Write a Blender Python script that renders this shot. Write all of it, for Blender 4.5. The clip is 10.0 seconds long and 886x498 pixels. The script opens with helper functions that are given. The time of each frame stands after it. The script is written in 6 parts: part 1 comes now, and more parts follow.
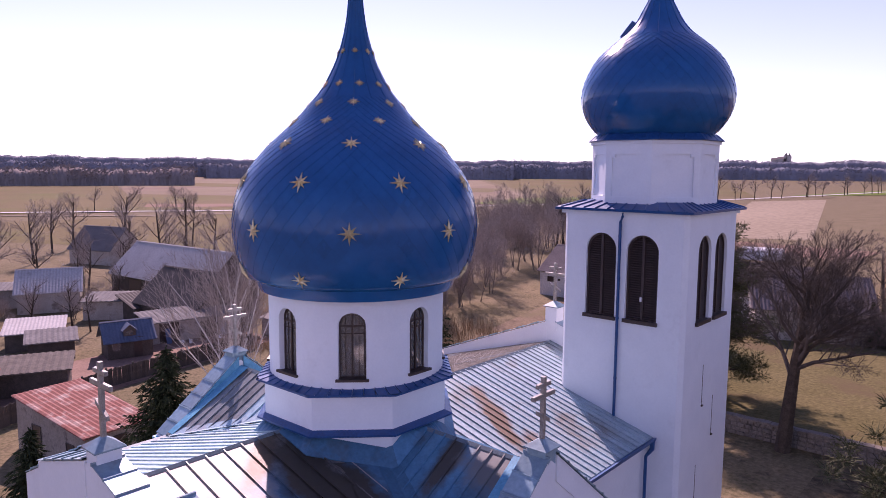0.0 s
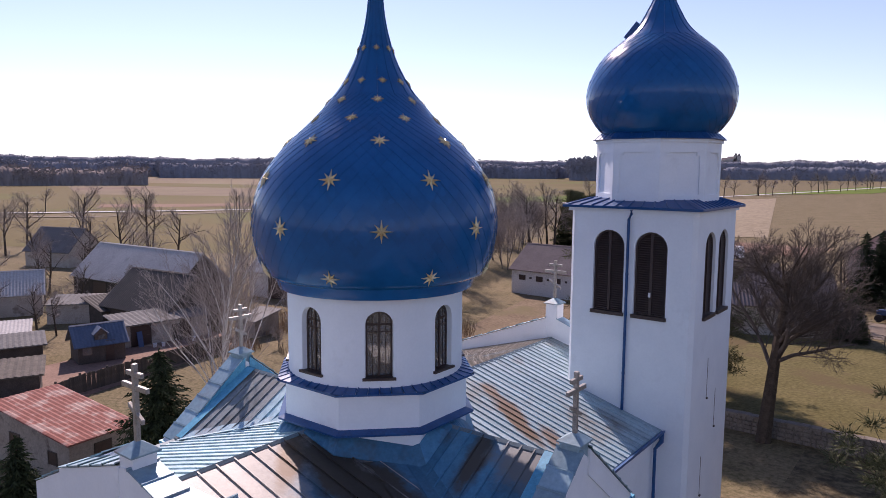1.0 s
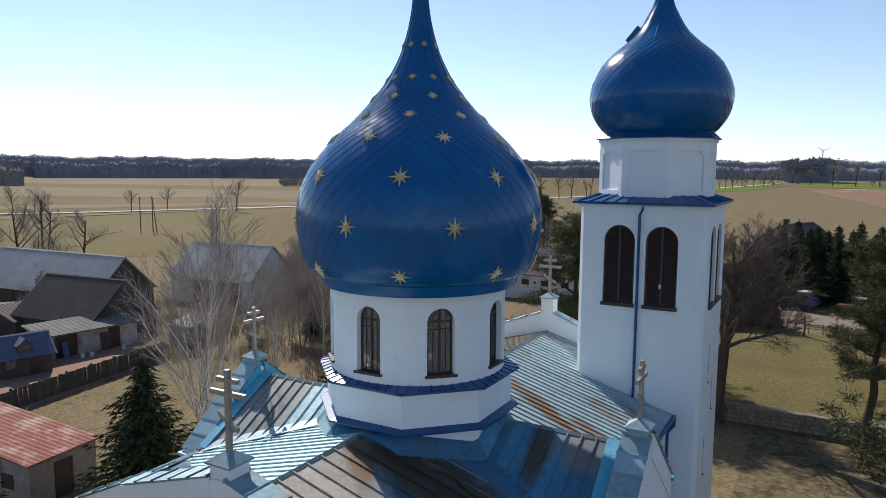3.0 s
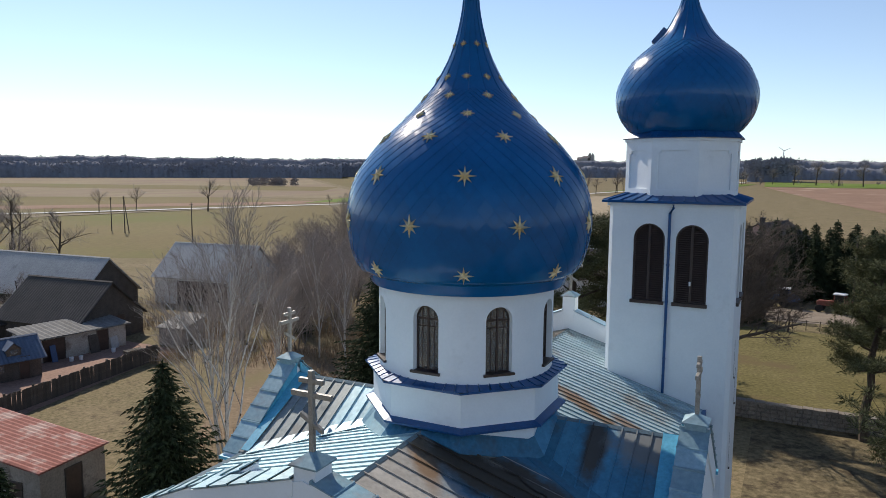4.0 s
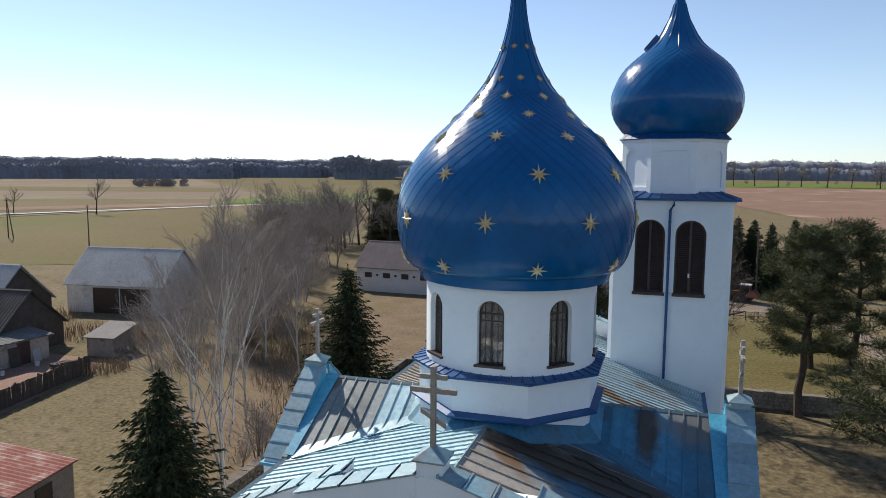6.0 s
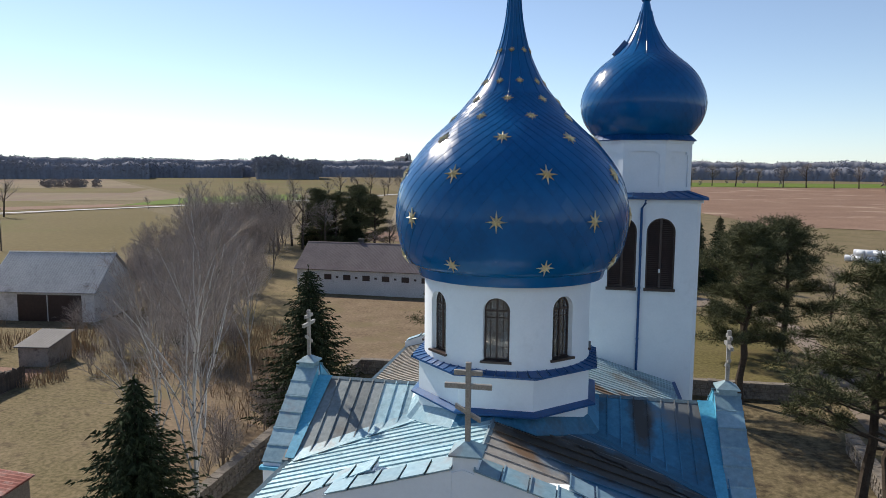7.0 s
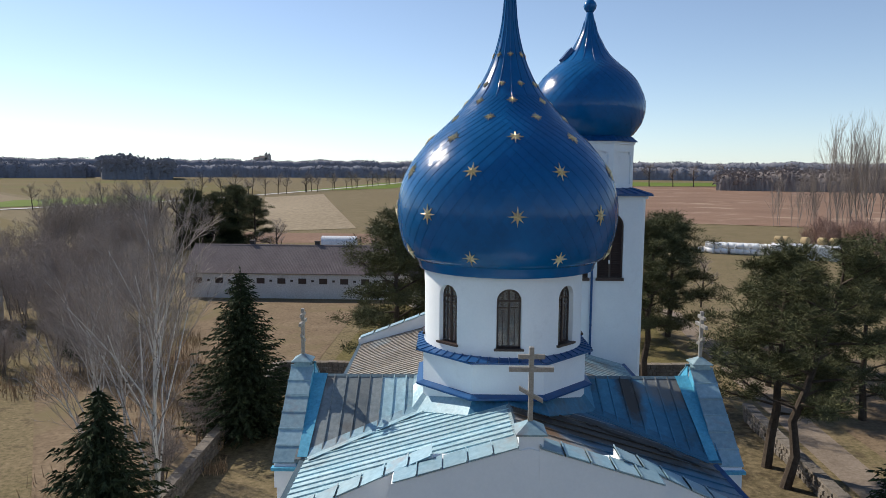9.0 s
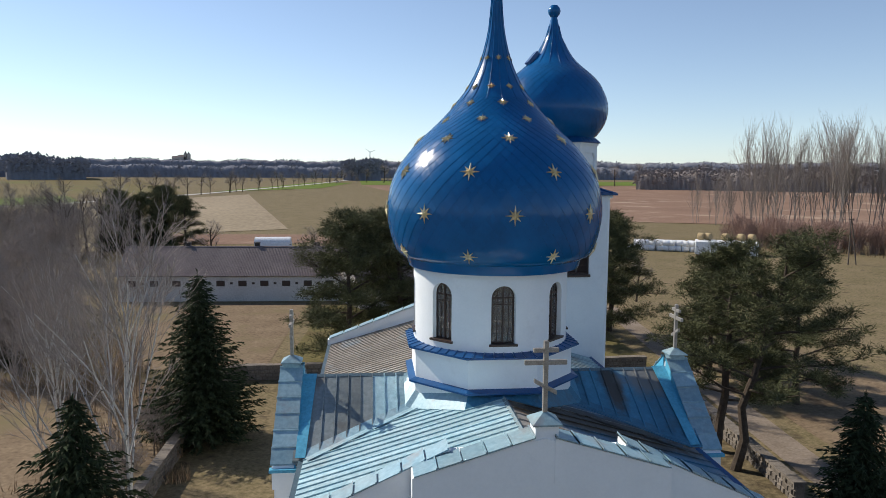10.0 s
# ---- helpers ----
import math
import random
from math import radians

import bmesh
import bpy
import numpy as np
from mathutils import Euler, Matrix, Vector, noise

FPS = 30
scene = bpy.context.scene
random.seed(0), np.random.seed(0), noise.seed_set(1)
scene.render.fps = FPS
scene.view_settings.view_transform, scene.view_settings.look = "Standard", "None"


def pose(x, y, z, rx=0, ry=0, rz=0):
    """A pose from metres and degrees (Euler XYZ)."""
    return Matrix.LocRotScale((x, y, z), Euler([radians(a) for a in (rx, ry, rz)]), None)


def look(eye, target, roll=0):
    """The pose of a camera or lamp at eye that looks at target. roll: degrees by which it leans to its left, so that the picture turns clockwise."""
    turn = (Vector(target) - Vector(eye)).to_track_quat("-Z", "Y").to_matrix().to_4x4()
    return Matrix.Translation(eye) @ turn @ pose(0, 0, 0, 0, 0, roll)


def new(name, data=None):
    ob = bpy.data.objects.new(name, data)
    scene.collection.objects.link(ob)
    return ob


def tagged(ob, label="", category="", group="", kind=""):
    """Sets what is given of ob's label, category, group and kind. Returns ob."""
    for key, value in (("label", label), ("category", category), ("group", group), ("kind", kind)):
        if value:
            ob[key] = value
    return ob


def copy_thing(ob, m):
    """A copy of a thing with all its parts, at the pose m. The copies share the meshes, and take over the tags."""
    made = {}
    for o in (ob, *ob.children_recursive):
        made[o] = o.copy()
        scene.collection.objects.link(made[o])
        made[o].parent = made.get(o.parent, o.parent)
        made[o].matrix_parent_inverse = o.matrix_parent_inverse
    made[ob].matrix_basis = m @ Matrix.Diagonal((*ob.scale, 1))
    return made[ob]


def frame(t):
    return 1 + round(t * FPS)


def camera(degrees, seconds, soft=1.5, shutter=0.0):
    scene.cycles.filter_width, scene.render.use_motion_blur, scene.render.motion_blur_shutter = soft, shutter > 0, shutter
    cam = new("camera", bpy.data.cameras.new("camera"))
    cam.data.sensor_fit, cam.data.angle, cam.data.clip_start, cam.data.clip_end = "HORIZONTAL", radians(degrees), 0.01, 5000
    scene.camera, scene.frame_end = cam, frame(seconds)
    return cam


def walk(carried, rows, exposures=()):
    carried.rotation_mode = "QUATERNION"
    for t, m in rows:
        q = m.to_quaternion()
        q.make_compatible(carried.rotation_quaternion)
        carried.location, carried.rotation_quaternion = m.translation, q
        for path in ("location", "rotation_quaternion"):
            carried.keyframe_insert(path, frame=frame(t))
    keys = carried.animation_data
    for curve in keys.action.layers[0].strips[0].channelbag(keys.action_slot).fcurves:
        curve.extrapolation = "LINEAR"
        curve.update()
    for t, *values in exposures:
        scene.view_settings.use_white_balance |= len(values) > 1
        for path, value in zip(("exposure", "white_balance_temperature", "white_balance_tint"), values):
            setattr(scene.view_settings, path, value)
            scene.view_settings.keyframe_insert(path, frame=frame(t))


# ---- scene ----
cam = camera(64.9, 10.0, 0.8)
METRES, EYE, TURN = 23.0, 17.0, 41.0
OX, OY = 16.31, -14.63
ROWS = [
    (0.0, 0.0, 0.0, 0.0, 0.05, -6.46, -0.41),
    (0.5, -0.0402, -0.0003, -0.0013, -1.59, -6.47, -0.44),
    (1.0, -0.0833, 0.0009, -0.003, -3.41, -6.47, -0.41),
    (1.5, -0.1286, 0.0029, -0.0045, -5.92, -6.46, -0.4),
    (2.0, -0.1764, 0.0069, -0.0057, -8.47, -6.46, -0.39),
    (2.5, -0.2261, 0.013, -0.0066, -10.37, -6.46, -0.39),
    (4.0, -0.3837, 0.0439, -0.0081, -14.44, -6.5, -0.4),
    (4.5, -0.4362, 0.0567, -0.0089, -15.95, -6.49, -0.39),
    (5.0, -0.4868, 0.0676, -0.0088, -17.53, -6.49, -0.42),
    (5.5, -0.5372, 0.0802, -0.0108, -20.12, -6.45, -0.4),
    (7.0, -0.6857, 0.1281, -0.0118, -29.42, -6.39, -0.37),
    (7.5, -0.7334, 0.1479, -0.0122, -32.26, -6.38, -0.36),
    (8.0, -0.7797, 0.1674, -0.0134, -35.02, -6.38, -0.41),
    (8.5, -0.8252, 0.1899, -0.0147, -37.89, -6.34, -0.4),
    (9.0, -0.8692, 0.2133, -0.0158, -40.74, -6.33, -0.39),
    (9.5, -0.9103, 0.239, -0.0161, -43.57, -6.31, -0.39),
    (10.0, -0.9497, 0.2659, -0.0157, -46.81, -6.31, -0.39),
]
EXPOSURES = [(0.0, 0.55, 6850, 58), (0.5, 0.48, 6850, 48), (1.0, 0.38, 6850, 33), (1.5, 0.32, 6850, 19), (2.0, 0.28, 6850, 12), (2.5, 0.27, 6850, 10), (8.0, 0.24, 6850, 10), (10.0, 0.19, 6850, 10)]
walk(cam, [(t, pose(OX, OY, EYE, 0, 0, TURN) @ pose(METRES * x, METRES * y, METRES * z, 90 + pitch, roll, yaw)) for t, x, y, z, yaw, pitch, roll in ROWS], EXPOSURES)

# ---- world and sun ----
SUN_AZ, SUN_EL = 143.2, 37.4
world = bpy.data.worlds.new("sky")
scene.world = world
world.use_nodes = True
wn = world.node_tree.nodes
sky = wn.new("ShaderNodeTexSky")
sky.sky_type, sky.sun_disc = "NISHITA", False
sky.sun_elevation, sky.sun_rotation = radians(SUN_EL), radians(90 - SUN_AZ)
sky.air_density, sky.dust_density, sky.ozone_density = 1.0, 0.08, 2.6
wn["Background"].inputs["Strength"].default_value = 0.115
grey = wn.new("ShaderNodeRGBToBW")
pale = wn.new("ShaderNodeMix")
pale.data_type, pale.inputs["Factor"].default_value = "RGBA", 0.34
cool = wn.new("ShaderNodeMix")
cool.data_type, cool.blend_type = "RGBA", "MULTIPLY"
cool.inputs["Factor"].default_value, cool.inputs[7].default_value = 1.0, (0.85, 0.985, 1.175, 1)
wl = world.node_tree.links
wl.new(sky.outputs["Color"], grey.inputs["Color"])
wl.new(sky.outputs["Color"], pale.inputs[6])
wl.new(grey.outputs["Val"], pale.inputs[7])
wl.new(pale.outputs[2], cool.inputs[6])
wl.new(cool.outputs[2], wn["Background"].inputs["Color"])
sun = new("sun", bpy.data.lights.new("sun", "SUN"))
sun.data.energy, sun.data.angle, sun.data.color = 4.7, radians(0.55), (1.0, 0.945, 0.86)
a, e = radians(SUN_AZ), radians(SUN_EL)
sun.matrix_world = look((60 * math.cos(a) * math.cos(e), 60 * math.sin(a) * math.cos(e), 60 * math.sin(e)), (0, 0, 0))


# ---- materials ----
def surf(name, c1, c2, scale=2.0, rough=0.7, metal=0.0, bump=0.15, fine=None, c3=None, scale3=0.6, cut=0.6, soft=0.12, rnd=0.0, coat=0.0, stretch=(1, 1, 1), bscale=None, spec=0.5, leaf=0.0, speck=0.35, blots=()):
    """Two tones by a coarse noise, a fine grain over them, stains of a third tone, relief. blots: single patches (x, y,
    half length, half width, turn, colour).
    """
    m = bpy.data.materials.new(name)
    m.use_nodes = True
    nt = m.node_tree
    n, l = nt.nodes, nt.links
    b = n["Principled BSDF"]
    tc = n.new("ShaderNodeTexCoord")
    mp = n.new("ShaderNodeMapping")
    mp.inputs["Scale"].default_value = stretch
    l.new(tc.outputs["Object"], mp.inputs["Vector"])

    def tex(s, d=4.0, r=0.6):
        t = n.new("ShaderNodeTexNoise")
        t.inputs["Scale"].default_value, t.inputs["Detail"].default_value, t.inputs["Roughness"].default_value = s, d, r
        l.new(mp.outputs["Vector"], t.inputs["Vector"])
        return t.outputs["Fac"]

    def ramp(fac, lo, hi):
        r = n.new("ShaderNodeMapRange")
        r.inputs["From Min"].default_value, r.inputs["From Max"].default_value = lo, hi
        l.new(fac, r.inputs["Value"])
        return r.outputs["Result"]

    def mix(fac, ca, cb, kind="MIX"):
        x = n.new("ShaderNodeMix")
        x.data_type, x.blend_type = "RGBA", kind
        for sock, v in ((x.inputs["Factor"], fac), (x.inputs[6], ca), (x.inputs[7], cb)):
            if isinstance(v, tuple):
                sock.default_value = (*v, 1)
            elif isinstance(v, float):
                sock.default_value = v
            else:
                l.new(v, sock)
        return x.outputs[2]

    coarse = ramp(tex(scale), 0.35, 0.65)
    col = mix(coarse, tuple(c1), tuple(c2))
    grain = tex(fine or scale * 9, 5.0)
    col = mix(float(speck), col, mix(ramp(grain, 0.3, 0.7), tuple(0.55 * v for v in c1), tuple(min(1, 1.35 * v) for v in c2)))
    if c3:
        col = mix(ramp(tex(scale3, 5.0, 0.65), cut, cut + soft), col, tuple(c3))
    for bx, by, rx, ry, turn, tone in blots:
        sh = n.new("ShaderNodeMapping")
        sh.vector_type = "TEXTURE"
        sh.inputs["Location"].default_value, sh.inputs["Rotation"].default_value, sh.inputs["Scale"].default_value = (bx, by, 0), (0, 0, radians(turn)), (rx, ry, 1000)
        l.new(tc.outputs["Object"], sh.inputs["Vector"])
        ln = n.new("ShaderNodeVectorMath")
        ln.operation = "LENGTH"
        l.new(sh.outputs["Vector"], ln.inputs[0])
        rag = n.new("ShaderNodeMath")
        rag.operation = "MULTIPLY_ADD"
        rag.inputs[1].default_value = 1.3
        l.new(tex(1.6, 6.0, 0.7), rag.inputs[0])
        l.new(ln.outputs["Value"], rag.inputs[2])
        col = mix(ramp(rag.outputs["Value"], 1.95, 1.35), col, tuple(tone))
    if rnd:
        oi = n.new("ShaderNodeObjectInfo")
        hsv = n.new("ShaderNodeHueSaturation")
        vr = n.new("ShaderNodeMapRange")
        vr.inputs["To Min"].default_value, vr.inputs["To Max"].default_value = 1 - rnd, 1 + rnd
        l.new(oi.outputs["Random"], vr.inputs["Value"])
        l.new(vr.outputs["Result"], hsv.inputs["Value"])
        l.new(col, hsv.inputs["Color"])
        col = hsv.outputs["Color"]
    if leaf:
        ge = n.new("ShaderNodeNewGeometry")
        hsv = n.new("ShaderNodeHueSaturation")
        vr = n.new("ShaderNodeMapRange")
        vr.inputs["To Min"].default_value, vr.inputs["To Max"].default_value = 1 - leaf, 1 + leaf
        l.new(ge.outputs["Random Per Island"], vr.inputs["Value"])
        l.new(vr.outputs["Result"], hsv.inputs["Value"])
        l.new(col, hsv.inputs["Color"])
        col = hsv.outputs["Color"]
    l.new(col, b.inputs["Base Color"])
    b.inputs["Metallic"].default_value = metal
    b.inputs["Specular IOR Level"].default_value = spec
    b.inputs["Coat Weight"].default_value = coat
    rr = n.new("ShaderNodeMapRange")
    rr.inputs["To Min"].default_value, rr.inputs["To Max"].default_value = max(0.02, rough - 0.12), min(1.0, rough + 0.12)
    l.new(grain, rr.inputs["Value"])
    l.new(rr.outputs["Result"], b.inputs["Roughness"])
    if bump:
        bp = n.new("ShaderNodeBump")
        bp.inputs["Strength"].default_value, bp.inputs["Distance"].default_value = bump, 0.03
        l.new(tex(bscale, 5.0) if bscale else grain, bp.inputs["Height"])
        l.new(bp.outputs["Normal"], b.inputs["Normal"])
    return m


M_PLASTER = surf("white_plaster", (0.755, 0.795, 0.825), (0.805, 0.84, 0.865), 0.8, 0.85, bump=0.05, fine=14, c3=(0.635, 0.66, 0.675), scale3=0.7, cut=0.6, soft=0.25, speck=0.06)
M_DOME = surf("blue_enamel", (0.0, 0.082, 0.235), (0.0, 0.107, 0.30), 0.7, 0.21, bump=0.05, bscale=1.6, spec=0.27, fine=5, rnd=0.08, speck=0.12, coat=0.10)
M_DOME.node_tree.nodes["Principled BSDF"].inputs["Coat Roughness"].default_value = 0.09
M_TRIM = surf("blue_trim_paint", (0.0, 0.052, 0.175), (0.001, 0.075, 0.225), 2.0, 0.35, bump=0.05, fine=14, rnd=0.06)
M_ROOF = surf("weathered_blue_tin", (0.27, 0.48, 0.56), (0.41, 0.56, 0.60), 0.9, 0.42, metal=0.15, bump=0.06, fine=6, c3=(0.24, 0.25, 0.24), scale3=0.33, cut=0.6, soft=0.2, rnd=0.16)
M_OLDTIN = surf("grey_old_tin", (0.125, 0.160, 0.175), (0.20, 0.222, 0.225), 1.2, 0.5, metal=0.15, bump=0.1, fine=7, c3=(0.105, 0.085, 0.07), scale3=0.8, cut=0.54, soft=0.2, rnd=0.25)
M_RUSTTIN = surf("rust_stained_tin", (0.285, 0.41, 0.455), (0.385, 0.475, 0.50), 0.9, 0.5, metal=0.1, bump=0.1, fine=7, c3=(0.25, 0.225, 0.195), scale3=0.42, cut=0.55, soft=0.16, rnd=0.15, blots=[(1.4, 4.5, 0.5, 0.25, -20, (0.29, 0.22, 0.17)), (2.5, 4.1, 0.9, 0.3, -20, (0.26, 0.175, 0.12)), (3.1, 3.55, 1.4, 0.32, -22, (0.23, 0.15, 0.095)), (4.5, 3.7, 0.8, 0.35, -28, (0.27, 0.20, 0.155))])
# the wide blue blot paints the dome shadow's tint; rust and dark blots are stains
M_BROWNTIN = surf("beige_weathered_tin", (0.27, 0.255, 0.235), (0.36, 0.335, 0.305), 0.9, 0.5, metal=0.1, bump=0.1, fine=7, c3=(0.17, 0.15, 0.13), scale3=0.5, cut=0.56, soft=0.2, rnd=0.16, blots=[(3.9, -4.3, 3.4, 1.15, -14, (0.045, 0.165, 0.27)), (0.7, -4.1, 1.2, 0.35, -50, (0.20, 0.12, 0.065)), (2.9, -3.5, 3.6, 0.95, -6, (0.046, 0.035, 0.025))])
M_TANTIN = surf("tan_weathered_tin", (0.27, 0.235, 0.19), (0.36, 0.32, 0.27), 0.9, 0.5, metal=0.1, bump=0.1, fine=7, c3=(0.30, 0.37, 0.40), scale3=0.5, cut=0.55, soft=0.2, rnd=0.12)
# dark blot: a stain; grey blot by the gable: the sunlit part, painted in
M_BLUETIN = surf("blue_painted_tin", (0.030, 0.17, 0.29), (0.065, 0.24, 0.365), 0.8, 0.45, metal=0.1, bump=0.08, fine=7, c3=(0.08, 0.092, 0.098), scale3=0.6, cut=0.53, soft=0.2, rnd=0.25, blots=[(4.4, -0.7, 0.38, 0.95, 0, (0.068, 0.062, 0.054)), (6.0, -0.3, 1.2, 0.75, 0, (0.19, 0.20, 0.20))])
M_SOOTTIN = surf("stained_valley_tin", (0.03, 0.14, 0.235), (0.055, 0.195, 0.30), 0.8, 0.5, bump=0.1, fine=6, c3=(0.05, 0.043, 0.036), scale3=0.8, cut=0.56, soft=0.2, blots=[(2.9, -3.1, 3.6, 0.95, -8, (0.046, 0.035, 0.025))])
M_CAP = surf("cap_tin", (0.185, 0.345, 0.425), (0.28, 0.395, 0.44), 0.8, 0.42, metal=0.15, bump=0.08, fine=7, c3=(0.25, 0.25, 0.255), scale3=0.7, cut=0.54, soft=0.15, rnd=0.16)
M_CYAN = surf("light_blue_paint", (0.05, 0.32, 0.50), (0.10, 0.42, 0.58), 1.2, 0.5, bump=0.06, fine=10)
M_GOLD = surf("gilded_tin", (0.66, 0.50, 0.27), (0.82, 0.68, 0.44), 5, 0.38, metal=0.65, bump=0.03, fine=30)
M_CROSSM = surf("weathered_cross_metal", (0.27, 0.245, 0.215), (0.40, 0.375, 0.34), 5, 0.45, metal=0.35, bump=0.1, fine=30)
M_BROWN = surf("dark_brown_paint", (0.036, 0.022, 0.019), (0.060, 0.037, 0.031), 4, 0.45, bump=0.1, fine=25)
M_SEAM = surf("seam_tin", (0.10, 0.16, 0.19), (0.16, 0.22, 0.25), 2, 0.5, metal=0.2, bump=0.0)
M_GRASS = surf("dry_grass", (0.115, 0.103, 0.048), (0.215, 0.165, 0.102), 0.16, 0.95, bump=1.0, fine=3.5, c3=(0.085, 0.066, 0.043), scale3=0.9, cut=0.54, soft=0.16, spec=0.05, bscale=8, speck=0.62)
M_BARK = surf("brown_bark", (0.050, 0.039, 0.031), (0.094, 0.074, 0.058), 4, 0.95, bump=0.8, fine=18, spec=0.1)
M_TWIG = surf("grey_twigs", (0.25, 0.21, 0.188), (0.355, 0.305, 0.272), 3, 0.95, bump=0, spec=0.1, leaf=0.25)
M_DARKTWIG = surf("dark_twigs", (0.082, 0.066, 0.057), (0.135, 0.112, 0.097), 3, 0.95, bump=0, spec=0.1, leaf=0.2)
M_STEM = surf("young_grey_bark", (0.14, 0.115, 0.095), (0.21, 0.175, 0.15), 4, 0.95, bump=0.3, fine=18, spec=0.1)
M_PALEROOF = surf("pale_flat_sheet", (0.145, 0.14, 0.135), (0.215, 0.21, 0.205), 0.6, 0.95, bump=0.15, fine=5, spec=0.08, c3=(0.27, 0.245, 0.225), scale3=0.6, cut=0.58)
M_BIRCH = surf("birch_bark", (0.42, 0.39, 0.36), (0.55, 0.52, 0.48), 4, 0.8, bump=0.3, fine=20, c3=(0.05, 0.045, 0.04), scale3=5, cut=0.6, soft=0.05, spec=0.2)
M_SPRUCE = surf("spruce_needles", (0.020, 0.030, 0.014), (0.042, 0.056, 0.026), 2, 0.9, bump=0, spec=0.15, leaf=0.45)
M_PINE = surf("pine_needles", (0.062, 0.071, 0.032), (0.110, 0.112, 0.053), 1.5, 0.8, bump=0, spec=0.2, leaf=0.45)
M_STONE = surf("field_stone", (0.115, 0.10, 0.085), (0.20, 0.175, 0.15), 1.5, 0.95, bump=0.7, fine=9, spec=0.15, rnd=0.2)
M_ETERNIT = surf("grey_corrugated_sheet", (0.36, 0.345, 0.335), (0.46, 0.445, 0.43), 0.5, 0.85, bump=0.15, fine=5, spec=0.2, c3=(0.22, 0.21, 0.2), scale3=0.35, cut=0.6, rnd=0.05)
M_HUTROOF = surf("dull_grey_sheet", (0.12, 0.113, 0.11), (0.175, 0.165, 0.16), 0.6, 0.8, bump=0.2, fine=6)
M_BLUEROOF = surf("dull_blue_sheet", (0.055, 0.085, 0.14), (0.085, 0.12, 0.18), 0.8, 0.6, bump=0.15, fine=6)
M_DARKROOF = surf("dark_old_sheet", (0.045, 0.040, 0.038), (0.075, 0.066, 0.06), 0.6, 0.9, bump=0.2, fine=6)
M_REDROOF = surf("faded_red_tin", (0.25, 0.085, 0.065), (0.34, 0.15, 0.125), 0.9, 0.85, bump=0.15, fine=5, spec=0.15, c3=(0.42, 0.29, 0.25), scale3=0.9, cut=0.5, rnd=0.1)
M_OLDWALL = surf("dirty_render_wall", (0.34, 0.30, 0.255), (0.46, 0.42, 0.37), 0.8, 0.95, bump=0.3, fine=9, c3=(0.22, 0.18, 0.15), scale3=0.9, cut=0.56)
M_DIRTYWALL = surf("grimy_render_wall", (0.23, 0.19, 0.155), (0.33, 0.285, 0.24), 0.8, 0.95, bump=0.3, fine=9, c3=(0.13, 0.10, 0.085), scale3=0.9, cut=0.55)
M_WOOD = surf("grey_weathered_wood", (0.058, 0.046, 0.037), (0.105, 0.086, 0.07), 1.5, 0.95, bump=0.4, fine=12, rnd=0.25)
M_SOIL = surf("reddish_yard_soil", (0.20, 0.125, 0.095), (0.28, 0.18, 0.14), 0.3, 0.95, bump=0.4, fine=4, spec=0.1)
M_LAWN = surf("olive_lawn", (0.098, 0.086, 0.033), (0.160, 0.134, 0.062), 0.2, 0.95, bump=0.9, fine=3.2, c3=(0.125, 0.094, 0.05), scale3=0.12, cut=0.53, spec=0.05, bscale=5, speck=0.55)
# leaf litter; the dark mottling also carries painted tree shadows
M_LITTER = surf("shaded_litter_grass", (0.085, 0.072, 0.040), (0.175, 0.138, 0.084), 0.45, 0.95, bump=1.0, fine=2.4, c3=(0.062, 0.048, 0.032), scale3=0.8, cut=0.5, soft=0.14, spec=0.05, bscale=8, speck=0.75)
M_DRYPLOT = surf("dry_plot", (0.14, 0.100, 0.066), (0.225, 0.168, 0.112), 0.35, 0.95, bump=0.8, fine=3, c3=(0.165, 0.135, 0.075), scale3=0.15, cut=0.52, soft=0.15, spec=0.05, bscale=4, speck=0.5)
M_SAND = surf("pale_sand_track", (0.165, 0.130, 0.10), (0.25, 0.205, 0.165), 0.4, 0.95, bump=0.3, fine=5, spec=0.1)
M_PINKFIELD = surf("ploughed_soil", (0.19, 0.118, 0.085), (0.25, 0.162, 0.118), 0.03, 0.95, bump=0.5, fine=0.9, c3=(0.36, 0.27, 0.20), scale3=0.02, cut=0.55, spec=0.05)
M_TANFIELD = surf("stubble_field", (0.175, 0.138, 0.088), (0.235, 0.185, 0.122), 0.03, 0.95, bump=0.5, fine=0.7, spec=0.05, stretch=(1, 0.2, 1), c3=(0.19, 0.135, 0.102), scale3=0.012, cut=0.5, soft=0.12)
M_STUBBLE = surf("light_stubble", (0.235, 0.19, 0.13), (0.31, 0.25, 0.175), 0.03, 0.95, bump=0.5, fine=0.7, spec=0.05, stretch=(1, 0.2, 1))
M_OLIVE = surf("winter_meadow", (0.125, 0.100, 0.044), (0.165, 0.128, 0.062), 0.015, 0.95, bump=0.6, fine=0.8, c3=(0.12, 0.125, 0.04), scale3=0.012, cut=0.5, soft=0.2, spec=0.05)
M_GREENF = surf("winter_wheat", (0.10, 0.15, 0.028), (0.14, 0.18, 0.04), 0.02, 0.95, bump=0.5, fine=0.8, spec=0.05)
M_ASPHALT = surf("pale_road", (0.40, 0.39, 0.37), (0.50, 0.48, 0.46), 0.2, 0.9, bump=0.1, fine=3)
# lighter and bluer than bare wood: distance haze painted into the base colour
M_HAZEWOOD = surf("hazed_far_wood", (0.185, 0.192, 0.225), (0.225, 0.232, 0.265), 0.02, 1.0, bump=0, spec=0.0, leaf=0.06, speck=0.25, fine=0.3)
